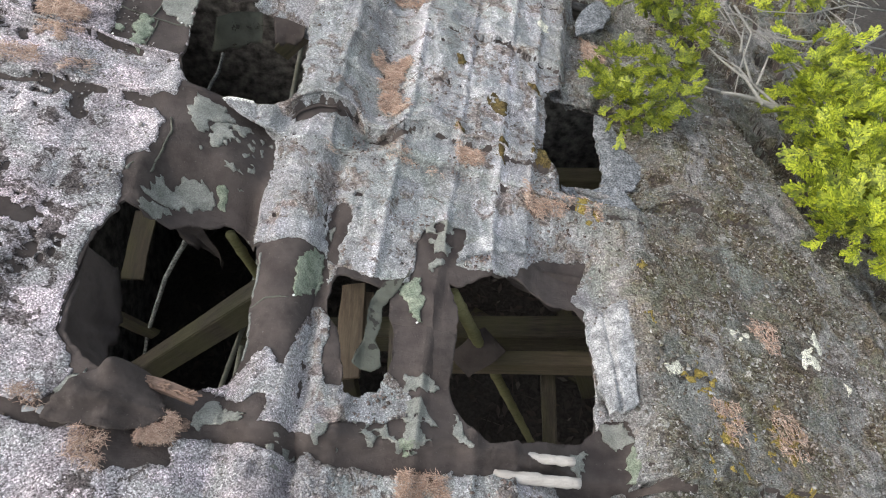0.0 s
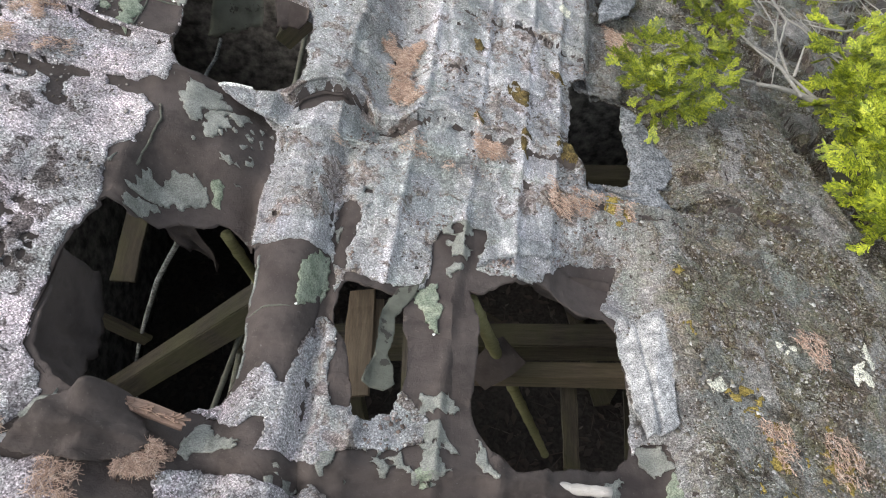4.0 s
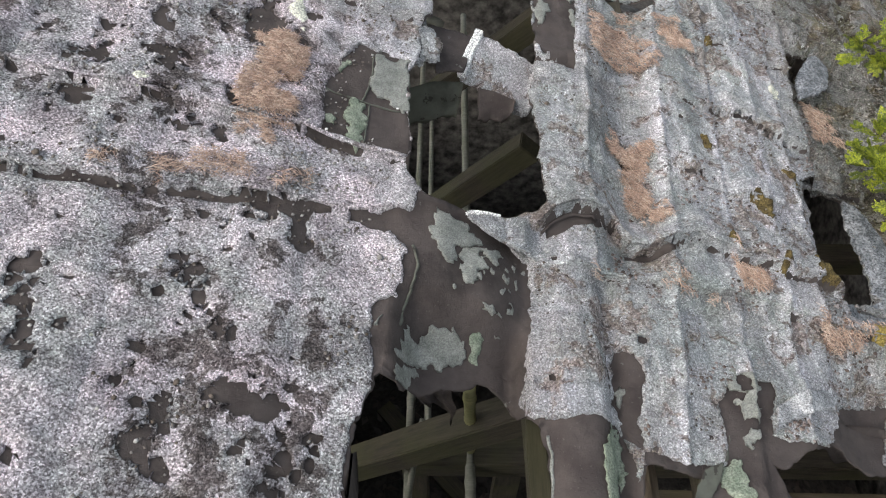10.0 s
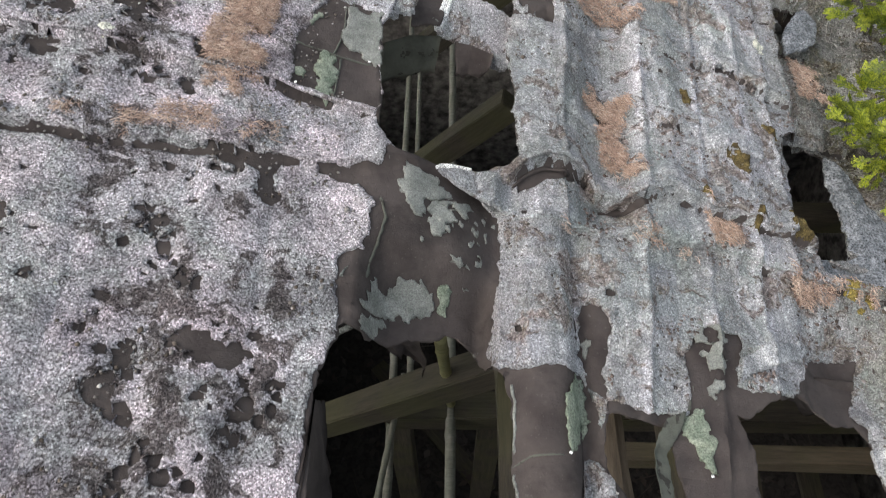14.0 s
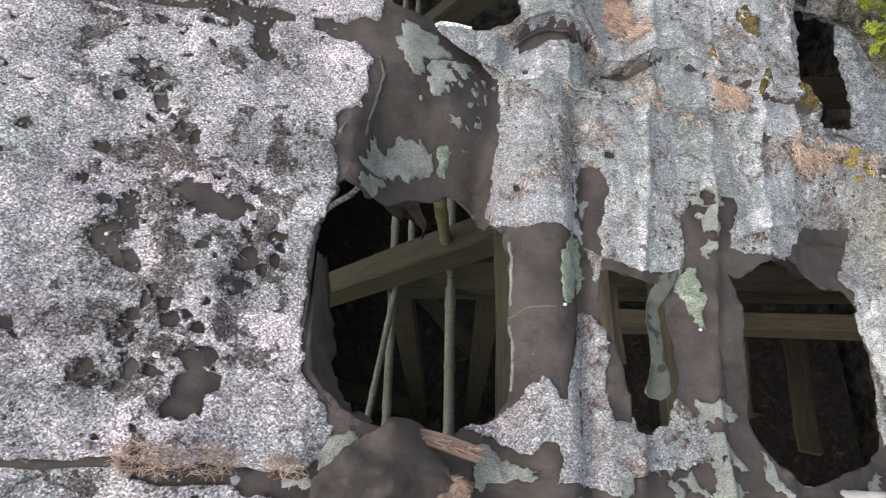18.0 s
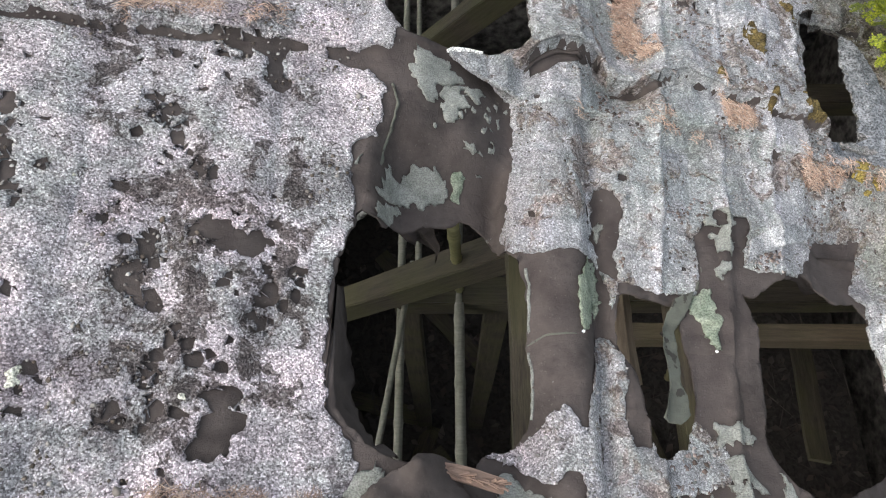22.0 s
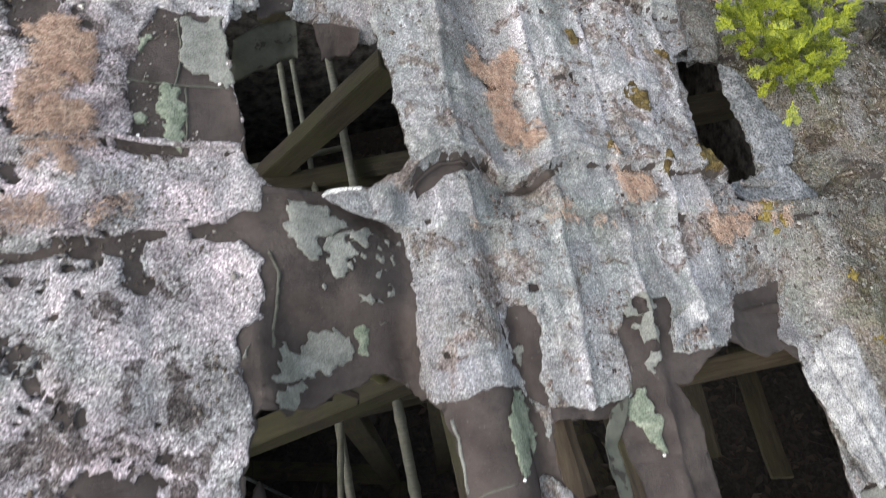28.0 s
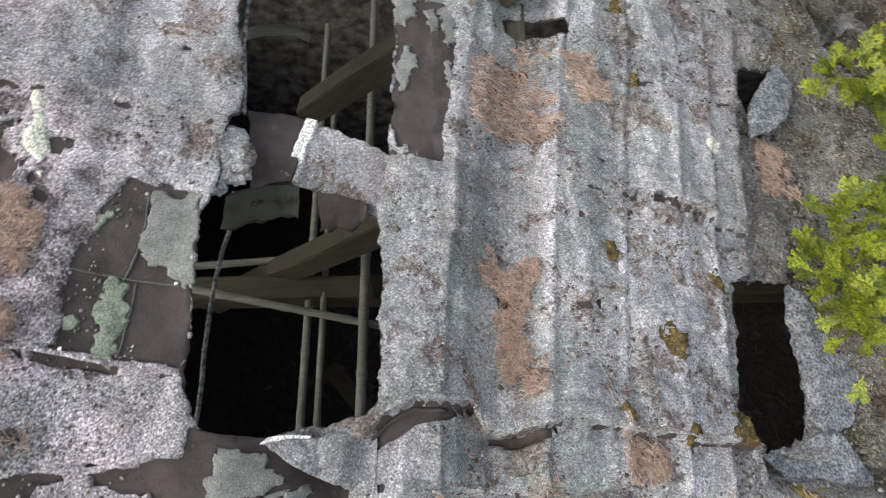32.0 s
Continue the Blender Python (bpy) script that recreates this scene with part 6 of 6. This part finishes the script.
# split planks in the slot and at the lower edge
W = "split wood"
ROT = wood_material("rotten_wood", (0.10, 0.06, 0.045), (0.36, 0.25, 0.19))
timber("split_plank", *[(-0.262, 1.15, 3.30), (-0.262, 0.86, 3.27)], 0.075, 0.012, DRYWOOD, "pale brown split plank in the slot", "plank", W, 31, 15)
timber("split_plank", *[(-0.224, 1.135, 3.277), (-0.213, 0.917, 3.265)], 0.035, 0.012, DRYWOOD, "pale brown split plank in the slot", "plank", W, 32, -10)
rotten = tagged(new("rotten_batten"), "rotten reddish batten splintering out of torn felt", "batten", W)
ends = [(-0.681, 0.688, 3.626), (-0.545, 0.662, 3.579)]
core = part("core", box_mesh("core", (0.125, 0.026, 0.02), ROT, 0.008, 69, 12), rotten)
core.matrix_world = along((-0.665, 0.684, 3.612), (-0.545, 0.664, 3.568))
for k in range(34):
    f = rng.random()
    p = Vector(ends[0]).lerp(Vector(ends[1]), 0.1 + 0.8 * f)
    q = Vector((rng.uniform(0.01, 0.03), rng.uniform(-0.012, 0.008), rng.uniform(-0.008, 0.009)))
    sliver = part("splinter", box_mesh("splinter", (2 * q.length, rng.uniform(0.002, 0.005), 0.003), ROT, 0.003, 70 + k, 4), rotten)
    sliver.matrix_world = along(p - q, p + q, rng.uniform(-40, 40))
for a, b, r, mat, label in (((-0.96, 0.602, 3.676), (-0.815, 0.602, 3.63), 0.015, WORNWOOD, "bleached round batten laid bare"),
                            ((0.12, 0.637, 3.315), (0.335, 0.637, 3.245), 0.014, BLEACHED, "bleached split batten laid bare at the roof's lower edge"),
                            ((0.12, 0.583, 3.31), (0.345, 0.585, 3.235), 0.017, BLEACHED, "broad bleached batten laid bare at the roof's lower edge")):
    steps = [Vector(a).lerp(Vector(b), k / 14) + Vector((0, 0.003 * noise.noise(Vector((k * 0.6, r * 90, 0))), 0.003 * noise.noise(Vector((k * 0.7, 5, r * 90))))) for k in range(15)]
    ob = new("wooden_batten", tube_mesh("wooden_batten", steps, [r * (0.9 + 0.25 * noise.noise(Vector((k * 0.8, r * 200, 3)))) for k in range(15)], mat, 9))
    tagged(ob, label, "batten", W)
# felt scrap caught on the cane
ob = new("felt_scrap", box_mesh("felt_scrap", (0.17, 0.13, 0.006), FELT, 0.02, 41, 6))
ob.matrix_world = along((0.05, 1.17, 2.74), (0.19, 1.23, 2.84), 45)
tagged(ob, "dark granular felt scrap caught on a cane", "felt")

# ---- the conifer beside the hut ----
tree = tagged(new("conifer_tree"), "bright yellow green scale-leaved conifer reaching over the roof", "tree")
tree.location = (3.6, 3.3, 0)


def limb(name, pts, radii, label=""):
    """A bark-covered limb, given in the place's own axes."""
    off = Vector(tree.location)
    data = tube_mesh(name, [Vector(p) - off for p in pts], radii, BARK, 8)
    return part(name, data, tree, label)


def taper(a, b, n):
    return [a + (b - a) * k / (n - 1) for k in range(n)]


limb("trunk", [(3.6, 3.3, -0.1), (3.58, 3.32, 1.2), (3.62, 3.28, 2.6), (3.6, 3.3, 4.0), (3.62, 3.3, 5.2)], taper(0.11, 0.03, 5), "grey ridged trunk")
main = [(1.138, 2.228, 3.111), (1.225, 2.244, 3.083), (1.323, 2.25, 3.05), (1.378, 2.234, 3.031), (1.469, 2.248, 3.001), (1.582, 2.309, 2.965), (1.712, 2.367, 2.924)]
limb("branch", main + [(2.4, 2.7, 2.95), (3.6, 3.3, 2.5)], taper(0.006, 0.024, 9), "pale lichened branch lying over the roof")
twigs = [
    [(1.407, 2.229, 3.031), (1.354, 2.285, 3.051), (1.311, 2.336, 3.068), (1.264, 2.417, 3.086), (1.19, 2.456, 3.113), (1.134, 2.471, 3.132)],
    [(1.301, 2.322, 3.08), (1.31, 2.476, 3.083), (1.335, 2.631, 3.081), (1.315, 2.759, 3.092), (1.288, 2.89, 3.106)],
    [(1.295, 2.506, 3.099), (1.349, 2.658, 3.087), (1.427, 2.831, 3.067)],
    [(1.583, 2.293, 2.975), (1.578, 2.463, 2.983), (1.557, 2.632, 2.996), (1.481, 2.72, 3.025), (1.389, 2.769, 3.058)],
    [(1.682, 2.412, 2.986), (1.578, 2.467, 3.023), (1.522, 2.524, 3.044), (1.539, 2.713, 3.045)],
    [(1.122, 2.202, 3.136), (1.065, 2.201, 3.155), (1.026, 2.223, 3.169), (0.964, 2.243, 3.191)],
    [(1.769, 2.702, 3.028), (1.627, 2.61, 3.072), (1.51, 2.578, 3.11), (1.429, 2.568, 3.137)],
    [(2.352, 3.23, 2.812), (2.078, 3.148, 2.901), (1.766, 2.933, 2.997), (1.484, 2.823, 3.088), (1.367, 2.83, 3.127)],
    [(2.18, 2.838, 2.855), (2.008, 2.807, 2.911), (1.912, 2.892, 2.947), (1.872, 3.05, 2.966)],
    [(2.221, 2.96, 2.866), (1.867, 2.641, 2.972), (1.606, 2.422, 3.051), (1.504, 2.453, 3.087)],
    [(2.088, 2.661, 2.859), (2.053, 2.81, 2.876), (2.08, 3.039, 2.876), (2.216, 3.291, 2.84)],
    [(1.327, 2.79, 3.139), (1.362, 2.606, 3.121), (1.229, 2.33, 3.155), (1.154, 2.15, 3.173)],
    [(1.293, 2.159, 3.107), (1.253, 2.294, 3.125), (1.167, 2.364, 3.157), (1.068, 2.502, 3.195), (1.037, 2.602, 3.21)],
    [(1.302, 2.279, 3.108), (1.426, 2.507, 3.075), (1.573, 2.607, 3.03)],
]
for k, tw in enumerate(twigs):
    limb("twig", tw, taper(0.006 if k % 3 else 0.008, 0.0015, len(tw)))


for k in range(34):
    a = Vector(rng.choice([(1.436, 2.94, 3.039), (1.66, 2.958, 2.964), (1.903, 3.183, 2.891), (2.015, 3.03, 2.847), (2.348, 3.321, 2.746), (2.094, 2.89, 2.815), (1.636, 2.698, 2.962), (1.47, 2.747, 3.02), (1.305, 2.796, 3.077)])) + Vector((rng.uniform(-0.1, 0.1), rng.uniform(-0.1, 0.1), rng.uniform(-0.03, 0.05)))
    turn, pts = rng.uniform(0, 2 * math.pi), [a]
    for step in range(4):
        turn += rng.uniform(-0.5, 0.5)
        pts.append(pts[-1] + Vector((math.cos(turn) * 0.06, math.sin(turn) * 0.06, rng.uniform(-0.015, 0.015) - 0.02 * math.cos(turn))))
    limb("twig", pts, taper(rng.uniform(0.002, 0.004), 0.0012, 5))


def spray_mesh(seed):
    """One flat spray of scale leaves along +x, about a hand long, as arrays."""
    rng = np.random.RandomState(seed)
    v, f = [], []

    def scale_leaf(p, a, ln, w, z):
        d, s = np.array([math.cos(a), math.sin(a)]), np.array([-math.sin(a), math.cos(a)])
        k = len(v)
        for q, h in ((p, 0), (p + d * ln * 0.5 + s * w, -0.001), (p + d * ln, 0.0015), (p + d * ln * 0.5 - s * w, -0.001)):
            v.append((q[0], q[1], z + h))
        f.append((k, k + 1, k + 2, k + 3))

    def shoot(p, a, ln, level, z):
        n = max(2, int(ln / 0.0065))
        for k in range(n):
            p2 = p + np.array([math.cos(a), math.sin(a)]) * ln / n
            scale_leaf(p, a + rng.uniform(-0.25, 0.25), ln / n * 1.7, 0.0030, z)
            if level and k:
                for side in ((-1, 1) if level == 2 else (rng.choice((-1, 1)),)):
                    scale = math.sin(min(1, (k + 1) / n) * 2.6) * 0.9 + 0.1
                    shoot(p2, a + side * rng.uniform(0.5, 0.8), ln * 0.46 * scale * rng.uniform(0.7, 1.2), level - 1, z + rng.uniform(-0.003, 0.003))
            p = p2
            z += rng.uniform(-0.001, 0.0012)

    shoot(np.array([0.0, 0.0]), 0.0, 0.07, 2, 0.0)
    return np.array(v), np.array(f)


SPRAYS = [spray_mesh(100 + k) for k in range(4)]


def foliage(axis, count, spread, size, seed, lean=(0, 0, 0), mat=LEAF):
    """A ragged cluster of sprays round a bent line."""
    rng = np.random.RandomState(seed)
    axis = [Vector(p) for p in axis]
    off = Vector(tree.location)
    vs, fs, total = [], [], 0
    for k in range(count):
        s = rng.rand() * (len(axis) - 1)
        i = int(s)
        p = axis[i].lerp(axis[i + 1], s - i)
        out = Vector((rng.normal(), rng.normal(), rng.normal() * 0.45)).normalized()
        r = spread * rng.rand() ** 0.6
        p = p + out * r
        turn = (out + Vector(lean) + Vector((rng.normal(), rng.normal(), rng.normal())) * 0.35).to_track_quat("X", "Z").to_matrix().to_4x4()
        m = Matrix.Translation(p - off) @ turn @ pose(0, 0, 0, rng.uniform(-45, 45)) @ Matrix.Scale(size * rng.uniform(0.6, 1.25), 4)
        v, f = SPRAYS[k % 4]
        m = np.array(m)
        vs.append(v @ m[:3, :3].T + m[:3, 3])
        fs.append(f + total)
        total += len(v)
    part("foliage", mesh_of("foliage", np.concatenate(vs), np.concatenate(fs), mat, False), tree, "cluster of flat yellow green leaf sprays")


foliage([(1.612, 2.548, 3.074), (1.546, 2.203, 3.084), (1.546, 1.921, 3.073), (1.519, 1.662, 3.072), (1.491, 1.478, 3.074)], 260, 0.13, 1.25, 1)
foliage([(1.916, 2.637, 2.976), (1.876, 2.256, 2.975), (1.841, 1.925, 2.974), (1.667, 1.547, 3.018)], 240, 0.14, 1.25, 2)
foliage([(0.561, 1.985, 3.376), (0.644, 1.987, 3.348), (0.687, 1.93, 3.332), (0.618, 1.804, 3.35)], 79, 0.07, 0.74, 3, mat=DULL_LEAF)
foliage([(0.632, 2.113, 3.347), (0.758, 2.17, 3.307), (0.907, 2.214, 3.259)], 72, 0.06, 0.74, 4, mat=DULL_LEAF)
foliage([(0.796, 2.559, 3.319), (0.978, 2.668, 3.262), (1.096, 2.604, 3.22), (1.082, 2.482, 3.22), (0.878, 2.382, 3.285)], 108, 0.08, 0.78, 5, mat=DULL_LEAF)
foliage([(0.902, 2.163, 3.258), (0.864, 2, 3.265), (0.698, 1.863, 3.315)], 72, 0.06, 0.78, 6, mat=DULL_LEAF)
foliage([(1.466, 2.982, 3.14), (1.618, 3.017, 3.09), (1.787, 3.078, 3.036)], 40, 0.06, 1.1, 7)
foliage([(0.755, 2.613, 3.345), (0.891, 2.612, 3.299), (0.979, 2.586, 3.269)], 43, 0.05, 0.74, 8, mat=DULL_LEAF)
# the crown round the trunk
for k in range(9):
    a, h = k * 2.4, 2.3 + 0.33 * k
    reach = 0.75 - 0.06 * k
    tip = (3.6 + reach * math.cos(a), 3.3 + reach * math.sin(a), h + 0.12)
    limb("branch", [(3.6, 3.3, h - 0.05), (3.6 + 0.5 * reach * math.cos(a), 3.3 + 0.5 * reach * math.sin(a), h + 0.06), tip], taper(0.02, 0.006, 3))
    foliage([(3.6, 3.3, h), tip], 26, 0.26, 3.0, 20 + k, mat=LEAF if k % 2 else DULL_LEAF)
